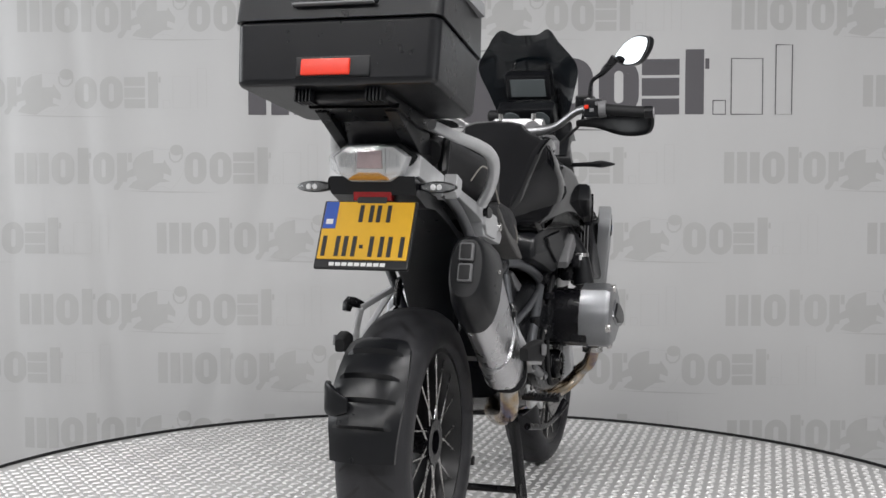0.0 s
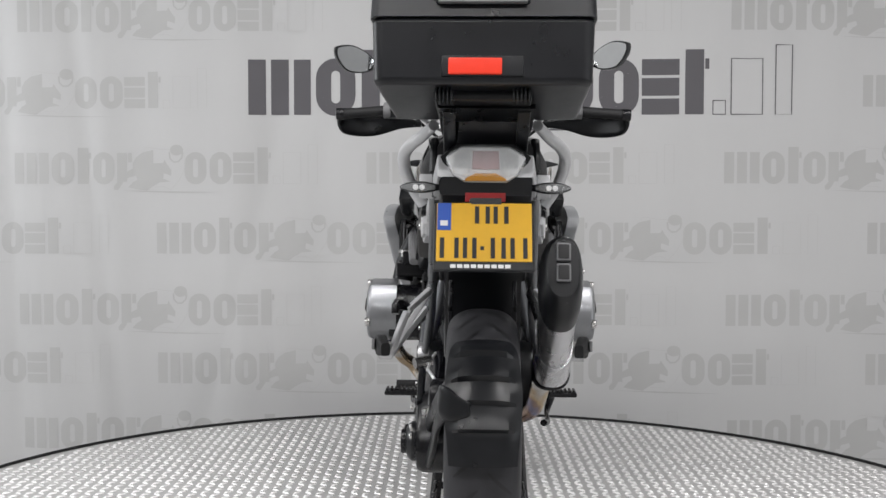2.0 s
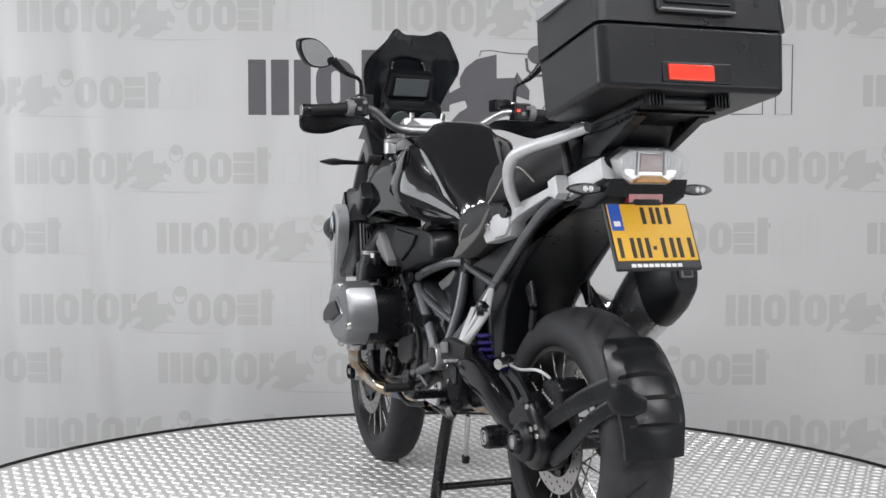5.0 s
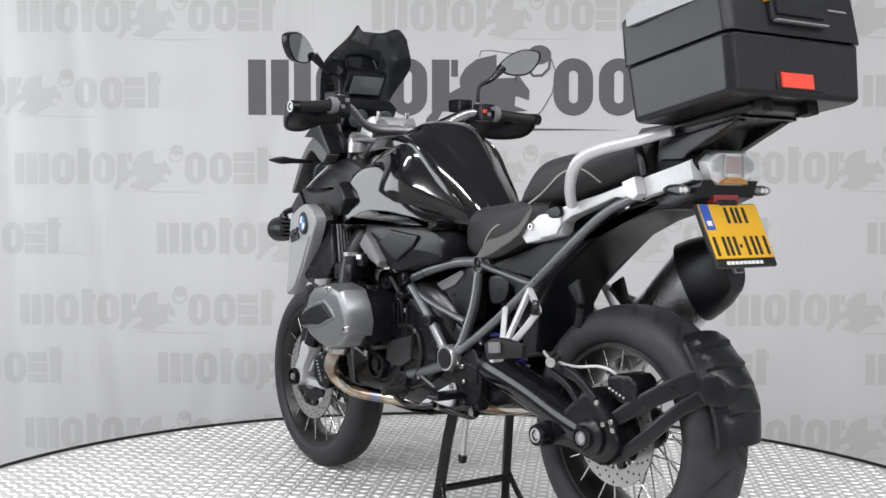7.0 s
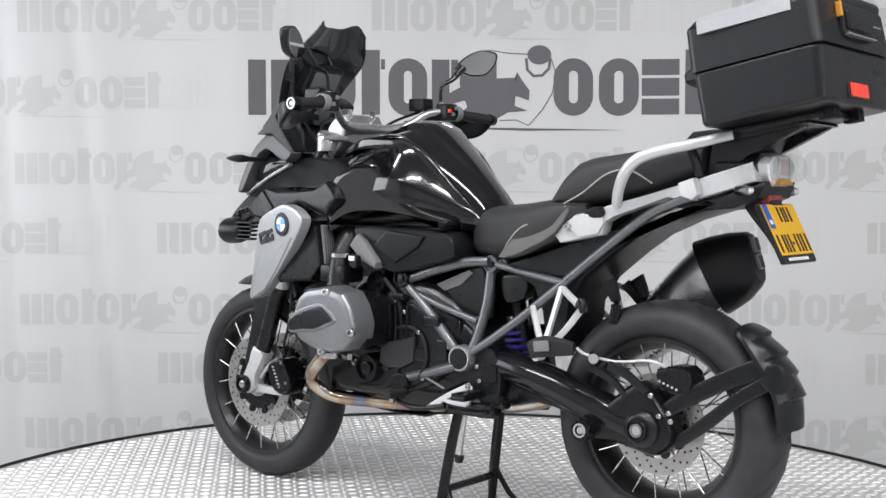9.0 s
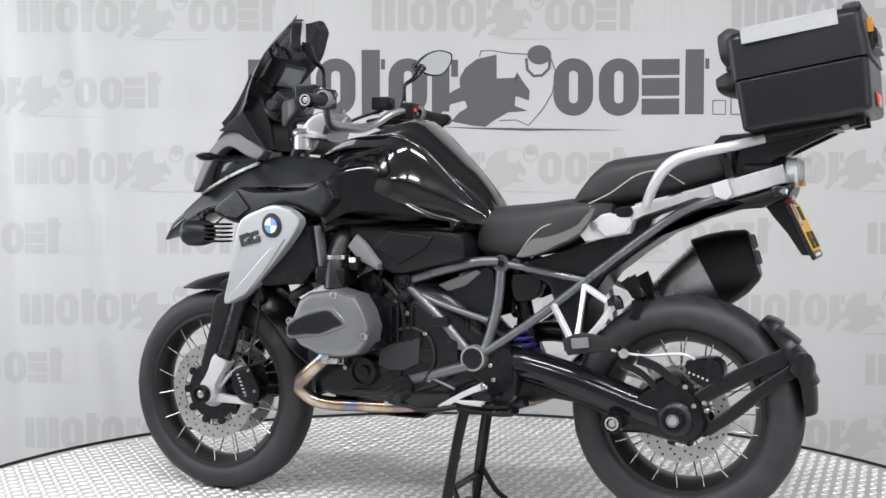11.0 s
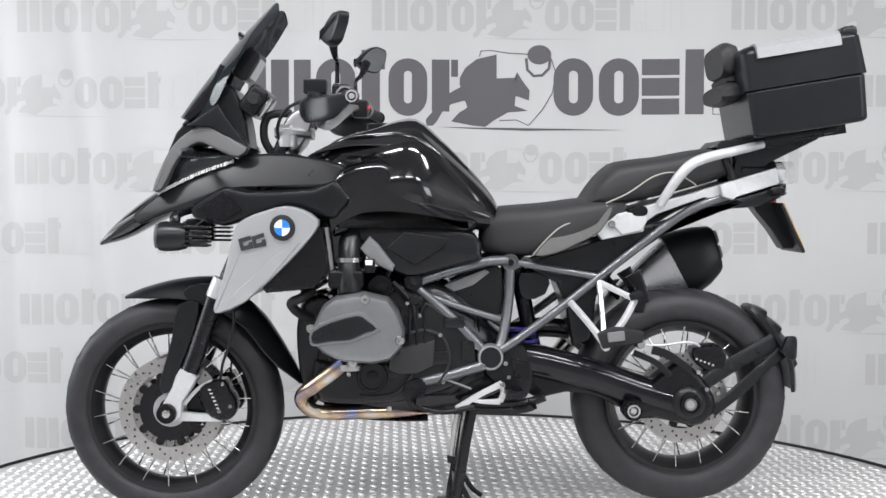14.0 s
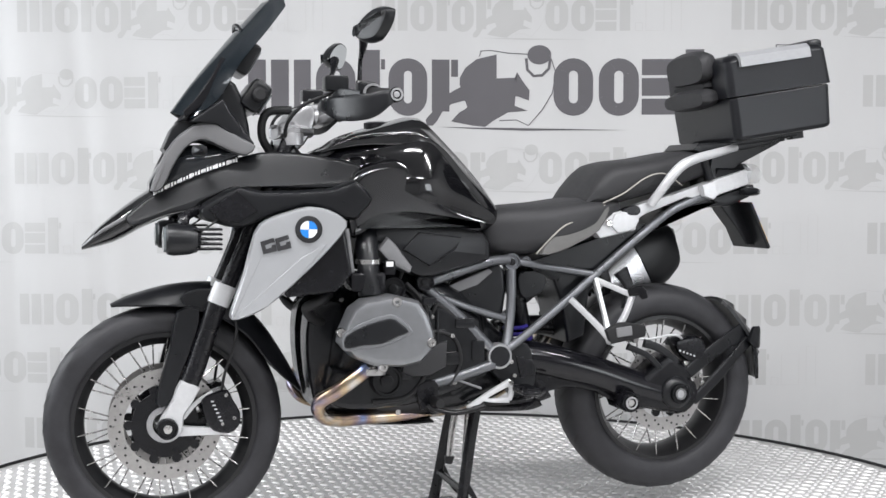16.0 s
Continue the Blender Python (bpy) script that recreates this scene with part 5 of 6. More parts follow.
for s in (1, -1):
    ring_cap("pivot_cover", (-0.085, s * 0.165, 0.501), 0.038, 0.016, BRUSHED, GREY_PLASTIC, moto, s, "round swing arm pivot cover")
    sub(moto, "pivot_face", lambda b: lathe(b, [(0.029, 0.0), (0.029, 0.0185 * s), (0.026, 0.0192 * s), (0.001, 0.0192 * s)], 28, "y", (-0.085, s * 0.165, 0.501), loop=False), SATIN_BLACK, moto)
    ring_cap("frame_cap", (-0.144, s * 0.10, 0.77), 0.026, 0.014, FRAME_GREY, MATT_BLACK, moto, s)
    ring_cap("frame_cap_small", (-0.188, s * 0.105, 0.772), 0.015, 0.01, FRAME_GREY, MATT_BLACK, moto, s)
    ring_cap("tube_joint", (-0.115, s * 0.125, 0.606), 0.014, 0.012, FRAME_GREY, MATT_BLACK, moto, s)
    sub(moto, "pivot_plate", lambda b: slab(b, [(-0.109, 0.550), (-0.184, 0.530), (-0.210, 0.450), (-0.194, 0.384), (-0.145, 0.365), (-0.111, 0.418), (-0.073, 0.451), (-0.098, 0.500)], s * 0.11, s * 0.148, 2, 0.008), SATIN_BLACK, moto, "black footrest plate")
    sub(moto, "heel_guard", lambda b: slab(b, [(-0.143, 0.498), (-0.196, 0.485), (-0.200, 0.439), (-0.159, 0.432)], s * 0.13, s * 0.153, 1, 0.004), MATT_BLACK, moto)
    bolts(moto, [(-0.13, s * 0.15, 0.48), (-0.14, s * 0.15, 0.44), (-0.12, s * 0.155, 0.535), (-0.13, s * 0.155, 0.40), (-0.045, s * 0.17, 0.53)], 0.007)
    # side box under the seat
    sub(moto, "battery_cover", lambda b: slab(b, [(0.081, 0.691), (0.028, 0.711), (-0.074, 0.757), (-0.121, 0.747), (-0.119, 0.611), (-0.039, 0.611), (0.044, 0.644)], s * 0.06, s * 0.105, 2, 0.012), SATIN_BLACK, moto)
    sub(moto, "cover_blade", lambda b: slab(b, [(0.078, 0.692), (-0.070, 0.751), (-0.083, 0.741), (-0.037, 0.703), (0.045, 0.675)], s * 0.10, s * 0.112, 1, 0.004), GREY_PLASTIC, moto)
    sub(moto, "shock_shield", lambda b: slab(b, [(-0.176, 0.740), (-0.257, 0.736), (-0.249, 0.677), (-0.190, 0.660), (-0.170, 0.694)], s * 0.05, s * 0.095, 2, 0.01), SATIN_BLACK, moto)
    sub(moto, "footpeg", lambda b: box(b, (-0.175, min(s * 0.165, s * 0.272), 0.398), (-0.125, max(s * 0.165, s * 0.272), 0.412), 0.005), MATT_BLACK, moto, "black serrated footpeg")
    for k in range(8):
        sub(moto, "peg_tooth", lambda b: box(b, (-0.173, s * (0.18 + 0.012 * k) - 0.003, 0.41), (-0.127, s * (0.18 + 0.012 * k) + 0.003, 0.418)), MATT_BLACK, moto)
    # passenger footrest bracket
    up_, low, back_, fr = (-0.399, s * 0.136, 0.717), (-0.402, s * 0.238, 0.548), (-0.495, s * 0.190, 0.672), (-0.315, s * 0.150, 0.660)
    arms = sub(moto, "passenger_bracket", lambda b: strap(b, [up_, (-0.402, s * 0.195, 0.622), low], [0.020, 0.015, 0.022], [0.014, 0.013, 0.02], 4), PALE_ALU, moto, "pale cast passenger footrest bracket")
    for ends, h in (((fr, (-0.372, s * 0.205, 0.592), low), 0.018), ((up_, back_), 0.017), ((back_, (-0.458, s * 0.215, 0.612), low), 0.018)):
        sub(moto, "bracket_arm", lambda b: strap(b, list(ends), h, 0.016, 3), PALE_ALU, arms)
    sub(moto, "bracket_hook", lambda b: strap(b, [(-0.485, s * 0.19, 0.678), (-0.510, s * 0.215, 0.688), (-0.520, s * 0.22, 0.665)], [0.02, 0.03, 0.02], 0.018, 3), MATT_BLACK, arms, "black hook tip")
    pp = sub(moto, "passenger_peg", lambda b: strap(b, [(-0.385, s * 0.262, 0.560), (-0.43, s * 0.262, 0.574), (-0.505, s * 0.245, 0.572)], [0.045, 0.056, 0.034], [0.024, 0.032, 0.024], 3), SOFT_RUBBER, moto, "folded passenger footpeg")
    sub(moto, "peg_frame", lambda b: box(b, (-0.024, -0.004, -0.014), (0.024, 0.004, 0.014), 0.003, Matrix.Translation((-0.428, s * 0.280, 0.576)) @ pose(0, 0, 0, 0, 8, -4 * s)), GREY_PLASTIC, pp)
    sub(moto, "peg_hinge", lambda b: rod(b, (-0.402, s * 0.235, 0.545), (-0.402, s * 0.268, 0.545), 0.012, 12), PALE_ALU, pp)
# shifter and rear brake pedal
for s in (1, -1):
    top_, tip, heel = (-0.119, s * 0.172, 0.425), (0.011, s * 0.182, 0.353), (-0.114, s * 0.176, 0.374)
    plate_ = sub(moto, "footrest_bracket", lambda b: strap(b, [top_, (-0.05, s * 0.178, 0.392), tip], [0.020, 0.016, 0.020], 0.014, 4), PALE_ALU, moto, "pale cast footrest bracket")
    sub(moto, "bracket_arm", lambda b: strap(b, [top_, (-0.122, s * 0.175, 0.398), heel], 0.016, 0.014, 3), PALE_ALU, plate_)
    sub(moto, "bracket_arm", lambda b: strap(b, [heel, (-0.06, s * 0.178, 0.374), (-0.03, s * 0.18, 0.380)], [0.018, 0.012, 0.010], 0.013, 3), PALE_ALU, plate_)
    bolts(plate_, [(-0.119, s * 0.18, 0.425), (0.009, s * 0.19, 0.354)], 0.008)
sub(moto, "gear_lever", lambda b: tube(b, along([(-0.038, 0.360), (0.050, 0.347), (0.115, 0.361), (0.139, 0.377)], (0.18, 0.2, 0.205, 0.205)), [0.009, 0.008, 0.007, 0.008], 10), MATT_BLACK, moto, "black gear lever")
sub(moto, "gear_lever_pad", lambda b: rod(b, (0.115, 0.18, 0.385), (0.115, 0.255, 0.385), 0.013, 12), SOFT_RUBBER, moto)
sub(moto, "shift_rod", lambda b: rod(b, (0.045, 0.175, 0.438), (-0.03, 0.175, 0.41), 0.0035, 8), GREY_PLASTIC, moto)
sub(moto, "shift_linkage", lambda b: slab(b, [(0.166, 0.409), (0.150, 0.434), (0.111, 0.438), (0.098, 0.409), (0.122, 0.368), (0.149, 0.357)], 0.16, 0.185, 2, 0.006), MATT_BLACK, moto)
sub(moto, "brake_pedal", lambda b: tube(b, along([(-0.157, 0.323), (-0.019, 0.301), (0.117, 0.302), (0.186, 0.337)], (-0.18, -0.2, -0.205, -0.22)), [0.01, 0.008, 0.008, 0.014], 10), MATT_BLACK, moto, "black brake pedal")
sub(moto, "heel_lever", lambda b: tube(b, along([(-0.033, 0.351), (-0.119, 0.345), (-0.185, 0.350), (-0.209, 0.366)], (0.15, 0.15, 0.16, 0.17)), [0.012, 0.01, 0.012, 0.018], 10), MATT_BLACK, moto)

# ---- rear suspension and final drive ----
sub(moto, "swing_arm", lambda b: tube(b, along([(-0.147, 0.493), (-0.240, 0.479), (-0.392, 0.442), (-0.529, 0.394), (-0.632, 0.363)], (0.09, 0.105, 0.115, 0.115, 0.11)), [0.05, 0.049, 0.047, 0.05, 0.055], 20, 5), mat("black_arm_coat", (0.006, 0.006, 0.008), 0.14, grain=0.2, grain_scale=40, wear=0.06), moto, "black shaft drive swing arm")
sub(moto, "swing_arm_web", lambda b: slab(b, [(-0.174, 0.461), (-0.309, 0.444), (-0.463, 0.393), (-0.481, 0.342), (-0.412, 0.376), (-0.310, 0.393), (-0.243, 0.377), (-0.192, 0.394)], 0.06, 0.12, 2, 0.01), MATT_BLACK, moto)
sub(moto, "swing_arm_brace", lambda b: tube(b, along([(-0.146, 0.550), (-0.257, 0.567), (-0.362, 0.553), (-0.432, 0.515)], (-0.03, -0.03, -0.02, 0.0)), 0.03, 12), MATT_BLACK, moto)
drive = sub(moto, "final_drive", lambda b: slab(b, [(-0.484, 0.382), (-0.554, 0.429), (-0.621, 0.482), (-0.663, 0.482), (-0.724, 0.415), (-0.744, 0.360), (-0.722, 0.318), (-0.676, 0.300), (-0.573, 0.322), (-0.488, 0.322)], 0.05, 0.160, 2, 0.03), MATT_BLACK, moto, "black final drive housing")
sub(moto, "drive_hub", lambda b: lathe(b, [(0.050, 0.10), (0.048, 0.168), (0.040, 0.178), (0.03, 0.182)], 32, "y", (RA[0], 0, RA[2]), loop=False), SATIN_BLACK, drive)
ring_cap("drive_cap", (-0.66, 0.184, 0.371), 0.030, 0.010, MATT_BLACK, BRUSHED, drive)
bm = bmesh.new()
lathe(bm, [(0.013, 0.190), (0.017, 0.190), (0.017, 0.195), (0.013, 0.195)], 28, "y", (RA[0], 0, RA[2]))
part("cap_ring", bm, GREY_PLASTIC, drive)
ring_cap("drive_bolt_cap", (-0.496, 0.165, 0.351), 0.030, 0.03, MATT_BLACK, STEEL, drive)
bm = bmesh.new()
lathe(bm, [(0.014, 0.194), (0.019, 0.194), (0.019, 0.198), (0.014, 0.198)], 28, "y", (-0.496, 0, 0.351))
part("cap_ring", bm, BRUSHED, drive)
sub(moto, "torque_arm", lambda b: strap(b, along([(-0.501, 0.514), (-0.573, 0.481), (-0.625, 0.422), (-0.643, 0.380)], 0.15), [0.02, 0.018, 0.018, 0.02], 0.016), SATIN_BLACK, moto)
sub(moto, "torque_arm", lambda b: strap(b, along([(-0.555, 0.523), (-0.606, 0.506), (-0.667, 0.464)], 0.15), [0.026, 0.024, 0.02], 0.016), SATIN_BLACK, moto)
bolts(drive, [(x, 0.165, z) for x, z in [(-0.687, 0.460), (-0.711, 0.411), (-0.738, 0.421), (-0.744, 0.401), (-0.642, 0.398)]], 0.007)
rcal = sub(moto, "rear_caliper", lambda b: slab(b, [(-0.680, 0.523), (-0.755, 0.533), (-0.780, 0.501), (-0.767, 0.462), (-0.719, 0.459), (-0.684, 0.490)], 0.05, 0.125, 2, 0.012), MATT_BLACK, moto, "black rear brake caliper")
for i in range(5):
    p = [(-0.690, 0.493), (-0.738, 0.476)]
    sub(moto, "letter_bar", lambda b: box(b, (p[0][0] + (p[1][0] - p[0][0]) * i / 4 - 0.0026, 0.122, p[0][1] + (p[1][1] - p[0][1]) * i / 4 - 0.0025), (p[0][0] + (p[1][0] - p[0][0]) * i / 4 + 0.0026, 0.1275, p[0][1] + (p[1][1] - p[0][1]) * i / 4 + 0.0025)), PALE_ALU, rcal)
sub(moto, "brake_line", lambda b: tube(b, along([(-0.440, 0.556), (-0.475, 0.543), (-0.568, 0.533), (-0.653, 0.543), (-0.690, 0.536), (-0.705, 0.522)], (0.12, 0.13, 0.135, 0.13, 0.12, 0.11)), 0.004, 8), PALE_ALU, moto, "pale braided brake line")
sub(moto, "sensor_clamp", lambda b: rod(b, (-0.50, 0.13, 0.545), (-0.52, 0.17, 0.54), 0.014, 10), STEEL, moto)
# shock with a blue spring
spring = sub(moto, "shock_spring", lambda b: tube(b, [(-0.18 - 0.05 * u - 0.04 * math.cos(u * 40) * 0.9, 0.035 + 0.042 * math.sin(u * 40), 0.575 - 0.12 * u) for u in np.linspace(0, 1, 60)], 0.0065, 8, 1), PURPLE, moto, "blue shock spring")
sub(moto, "shock_body", lambda b: rod(b, (-0.17, 0.035, 0.75), (-0.235, 0.035, 0.44), 0.024, 16), MATT_BLACK, spring)
# mud flap behind the wheel and its arms
flap = sub(moto, "rear_mudguard", lambda b: arch(b, RA, [(128, 0.340, 0.060, 0.01), (132, 0.346, 0.074, 0.018), (142, 0.350, 0.082, 0.025), (152, 0.352, 0.085, 0.025), (162, 0.352, 0.082, 0.022), (170, 0.347, 0.077, 0.02), (177, 0.343, 0.074, 0.018)], 0.008,
    ridge=lambda a, u: (0.013 * (((a - 127) / 9.5) % 1.0) if abs(u) < 0.7 and a < 167 else 0.003)), SATIN_BLACK, moto, "ribbed black rear mudguard", angle=20)
sub(moto, "mudguard_arm", lambda b: strap(b, along([(-0.697, 0.410), (-0.778, 0.463), (-0.863, 0.510), (-0.945, 0.543)], (0.13, 0.112, 0.094, 0.070)), [0.036, 0.044, 0.048, 0.060], [0.014, 0.014, 0.012, 0.012], 5), SATIN_BLACK, flap)
sub(moto, "mudguard_arm", lambda b: strap(b, along([(-0.738, 0.337), (-0.814, 0.396), (-0.890, 0.463), (-0.958, 0.510)], (0.125, 0.112, 0.099, 0.070)), [0.030, 0.036, 0.034, 0.040], [0.014, 0.014, 0.012, 0.012], 5), SATIN_BLACK, flap)
sub(moto, "mudguard_bridge", lambda b: strap(b, [(-0.955, 0.092, 0.535), (-0.978, 0.086, 0.525), (-0.996, 0.066, 0.515), (-1.004, 0.03, 0.512)], [0.05, 0.07, 0.06, 0.03], [0.014, 0.014, 0.014, 0.008]), SATIN_BLACK, flap)

# ---- exhaust silencer on the right ----
def spindle(b, rows, yc, seg=32, power=2.5):
    """A rounded can: rows of (top point, bottom point, half-width)."""
    rings = []
    for (tx, tz), (bx, bz), hw in rows:
        ring = []
        for t in np.linspace(0, 2 * math.pi, seg + 1)[:-1]:
            c, s = math.cos(t), math.sin(t)
            u = 0.5 + 0.5 * math.copysign(abs(s) ** (2 / power), s)
            ring.append(b.verts.new((bx + (tx - bx) * u, yc + hw * math.copysign(abs(c) ** (2 / power), c), bz + (tz - bz) * u)))
        rings.append(ring)
    skin(b, rings)


MY = -0.180
CAN = [((-0.355, 0.520), (-0.385, 0.480), 0.034), ((-0.375, 0.548), (-0.415, 0.466), 0.043), ((-0.42, 0.603), (-0.475, 0.476), 0.044), ((-0.50, 0.688), (-0.580, 0.545), 0.044), ((-0.565, 0.757), (-0.668, 0.603), 0.045), ((-0.642, 0.834), (-0.747, 0.656), 0.046)]
muf = sub(moto, "silencer", lambda b: spindle(b, CAN, MY), MUFFLER, moto, "satin steel silencer with black end cap")
sub(moto, "end_cap", lambda b: spindle(b, [((-0.632, 0.840), (-0.738, 0.648), 0.043), ((-0.635, 0.843), (-0.742, 0.648), 0.051), ((-0.68, 0.858), (-0.772, 0.668), 0.051), ((-0.735, 0.870), (-0.800, 0.690), 0.049), ((-0.785, 0.874), (-0.830, 0.726), 0.042), ((-0.797, 0.868), (-0.836, 0.740), 0.036)], MY), SATIN_BLACK, muf, "black silencer end cap")
sub(moto, "heat_shield", lambda b: spindle(b, [((-0.432, 0.622), (-0.490, 0.480), 0.048), ((-0.434, 0.626), (-0.492, 0.478), 0.0480), ((-0.49, 0.690), (-0.572, 0.533), 0.0485), ((-0.492, 0.686), (-0.574, 0.538), 0.048)], MY), MUFFLER, muf, "silver heat shield")
sub(moto, "can_foot", lambda b: spindle(b, [((-0.350, 0.512), (-0.385, 0.476), 0.036), ((-0.372, 0.552), (-0.412, 0.460), 0.050), ((-0.385, 0.564), (-0.430, 0.460), 0.052), ((-0.388, 0.560), (-0.432, 0.466), 0.045)], MY), SATIN_BLACK, muf)
for k in range(2):
    q = Matrix.Translation((-0.806 - 0.0135 * k, MY, 0.838 - 0.046 * k)) @ pose(0, 0, 0, 0, 17, 0)
    sub(moto, "outlet_rim", lambda b: box(b, (-0.012, -0.0165, -0.021), (0.02, 0.0165, 0.021), 0.004, q), GREY_PLASTIC, muf)
    sub(moto, "outlet", lambda b: box(b, (-0.0135, -0.0135, -0.018), (0.0, 0.0135, 0.018), 0.004, q), INK, muf)
bolts(muf, [(-0.72, MY - 0.0505, 0.79)], 0.006)
sub(moto, "exhaust_pipe", lambda b: tube(b, [(0.05, -0.02, 0.335), (-0.10, -0.08, 0.335), (-0.22, -0.14, 0.37), (-0.30, -0.16, 0.45), (-0.37, -0.165, 0.53)], [0.024, 0.024, 0.024, 0.027, 0.03], 18), HEADER, moto, "heat-tinted exhaust pipe")
sub(moto, "silencer_bracket", lambda b: strap(b, [(-0.45, -0.12, 0.72), (-0.50, -0.14, 0.66), (-0.53, -0.15, 0.62)], 0.03, 0.012), MATT_BLACK, moto)
both("tail_brace", lambda b, s: strap(b, along([(-0.507, 0.739), (-0.534, 0.687), (-0.526, 0.627)], s * 0.08), [0.05, 0.03, 0.03], 0.012), MATT_BLACK)

# ---- seats and tail ----
seat = sub(moto, "rider_seat", lambda b: body(b, [(-0.058, 0.853), (-0.075, 0.900), (-0.107, 0.930), (-0.150, 0.937), (-0.253, 0.946), (-0.356, 0.960), (-0.469, 0.961), (-0.504, 0.941)], [(-0.043, 0.828), (-0.070, 0.795), (-0.116, 0.782), (-0.216, 0.788), (-0.299, 0.809), (-0.398, 0.856), (-0.473, 0.904)],
    [(-0.055, 0.07), (-0.08, 0.10), (-0.15, 0.13), (-0.25, 0.165), (-0.38, 0.17), (-0.5, 0.13)], n=24, power=3.4), SEAT_BLACK, moto, "black vinyl rider seat")
both("seat_flank", lambda b, s: slab(b, [(-0.211, 0.794), (-0.251, 0.846), (-0.292, 0.879), (-0.358, 0.899), (-0.415, 0.932), (-0.432, 0.926), (-0.395, 0.864), (-0.326, 0.827), (-0.268, 0.801)], s * 0.12, s * 0.173, 2, 0.008, slope=(-0.35, -0.10, 0.85, -0.25)), SEAT_GREY, "grey vinyl seat flank", seat)
both("seat_piping", lambda b, s: tube(b, along([(-0.206, 0.795), (-0.245, 0.843), (-0.290, 0.881), (-0.356, 0.901), (-0.418, 0.939)], [s * v for v in (0.146, 0.164, 0.169, 0.164, 0.153)]), 0.0024, 6), THREAD, "pale seat piping", seat)
pil = sub(moto, "passenger_seat", lambda b: body(b, [(-0.363, 0.957), (-0.390, 1.003), (-0.421, 1.041), (-0.462, 1.069), (-0.580, 1.085), (-0.702, 1.107), (-0.781, 1.101), (-0.826, 1.064)], [(-0.339, 0.941), (-0.433, 0.932), (-0.550, 0.959), (-0.668, 0.990), (-0.787, 1.025)],
    [(-0.31, 0.11), (-0.36, 0.14), (-0.45, 0.16), (-0.6, 0.15), (-0.75, 0.11)], n=24, power=3.4), SEAT_BLACK, moto, "black vinyl passenger seat")
both("seat_piping", lambda b, s: tube(b, along([(-0.412, 0.945), (-0.475, 0.975), (-0.541, 1.020), (-0.591, 1.035), (-0.625, 1.029), (-0.673, 1.000)], [s * v for v in (0.155, 0.163, 0.166, 0.161, 0.158, 0.150)]), 0.0022, 6), THREAD, "pale seat piping", pil)
tail = both("tail_panel", lambda b, s: slab(b, [(-0.387, 0.860), (-0.413, 0.896), (-0.446, 0.916), (-0.493, 0.926), (-0.543, 0.943), (-0.651, 0.972), (-0.769, 1.008), (-0.919, 1.054), (-0.930, 1.006), (-0.795, 0.965), (-0.770, 0.955), (-0.702, 0.964), (-0.560, 0.914), (-0.535, 0.900), (-0.524, 0.864), (-0.404, 0.840)], s * 0.115, s * 0.155, 1, 0.006, slope=(-0.42, 0.10, 1.0, 0.0)), PALE_ALU, "pale silver tail panel")
both("tail_bracket", lambda b, s: slab(b, [(-0.450, 0.913), (-0.526, 0.933), (-0.533, 0.894), (-0.517, 0.867), (-0.461, 0.855), (-0.435, 0.880)], s * 0.13, s * 0.163, 1, 0.006, slope=(-0.42, 0.10, 1.0, 0.0)), PALE_ALU)
both("tail_bracket", lambda b, s: slab(b, [(-0.743, 1.001), (-0.784, 1.014), (-0.798, 0.973), (-0.782, 0.958), (-0.751, 0.968)], s * 0.12, s * 0.150, 1, 0.005), PALE_ALU)
bolts(moto, [(-0.43, s * 0.158, 0.885) for s in (1, -1)], 0.011, 0.008)
both("tail_clip", lambda b, s: slab(b, [(-0.476, 0.926), (-0.518, 0.940), (-0.535, 0.927), (-0.526, 0.910), (-0.485, 0.910)], s * 0.13, s * 0.156, 2, 0.004), MATT_BLACK)
both("grab_rail", lambda b, s: tube(b, along([(-0.571, 0.943), (-0.590, 0.983), (-0.619, 1.029), (-0.655, 1.062), (-0.710, 1.082), (-0.786, 1.099), (-0.873, 1.120)], [s * v for v in (0.150, 0.175, 0.192, 0.192, 0.175, 0.145, 0.115)]), [0.0135, 0.014, 0.015, 0.015, 0.0145, 0.0135, 0.012], 14), PALE_ALU, "pale silver grab rail")
both("rail_foot", lambda b, s: tube(b, along([(-0.757, 1.094), (-0.774, 1.056), (-0.787, 1.018)], s * 0.115), [0.010, 0.012, 0.012], 10), SATIN_BLACK)
sub(moto, "inner_mudguard", lambda b: slab(b, [(-0.184, 0.761), (-0.305, 0.798), (-0.456, 0.849), (-0.608, 0.883), (-0.795, 0.961), (-0.840, 0.962), (-0.812, 0.938), (-0.702, 0.905), (-0.608, 0.863), (-0.524, 0.804), (-0.449, 0.745), (-0.399, 0.670), (-0.384, 0.544), (-0.329, 0.524), (-0.307, 0.645), (-0.280, 0.711)], -0.10, 0.10, 1, 0.02), SATIN_BLACK, moto, "black inner rear mudguard")
both("tail_flank", lambda b, s: slab(b, [(-0.186, 0.765), (-0.403, 0.837), (-0.453, 0.852), (-0.580, 0.886), (-0.488, 0.813), (-0.408, 0.742)], s * 0.09, s * 0.112, 1, 0.006), SATIN_BLACK)
sub(moto, "tail_underside", lambda b: slab(b, [(-0.709, 0.961), (-0.812, 0.965), (-0.949, 1.006), (-0.936, 0.966), (-0.864, 0.938), (-0.770, 0.931), (-0.718, 0.937)], -0.10, 0.10, 1, 0.012), SATIN_BLACK, moto)
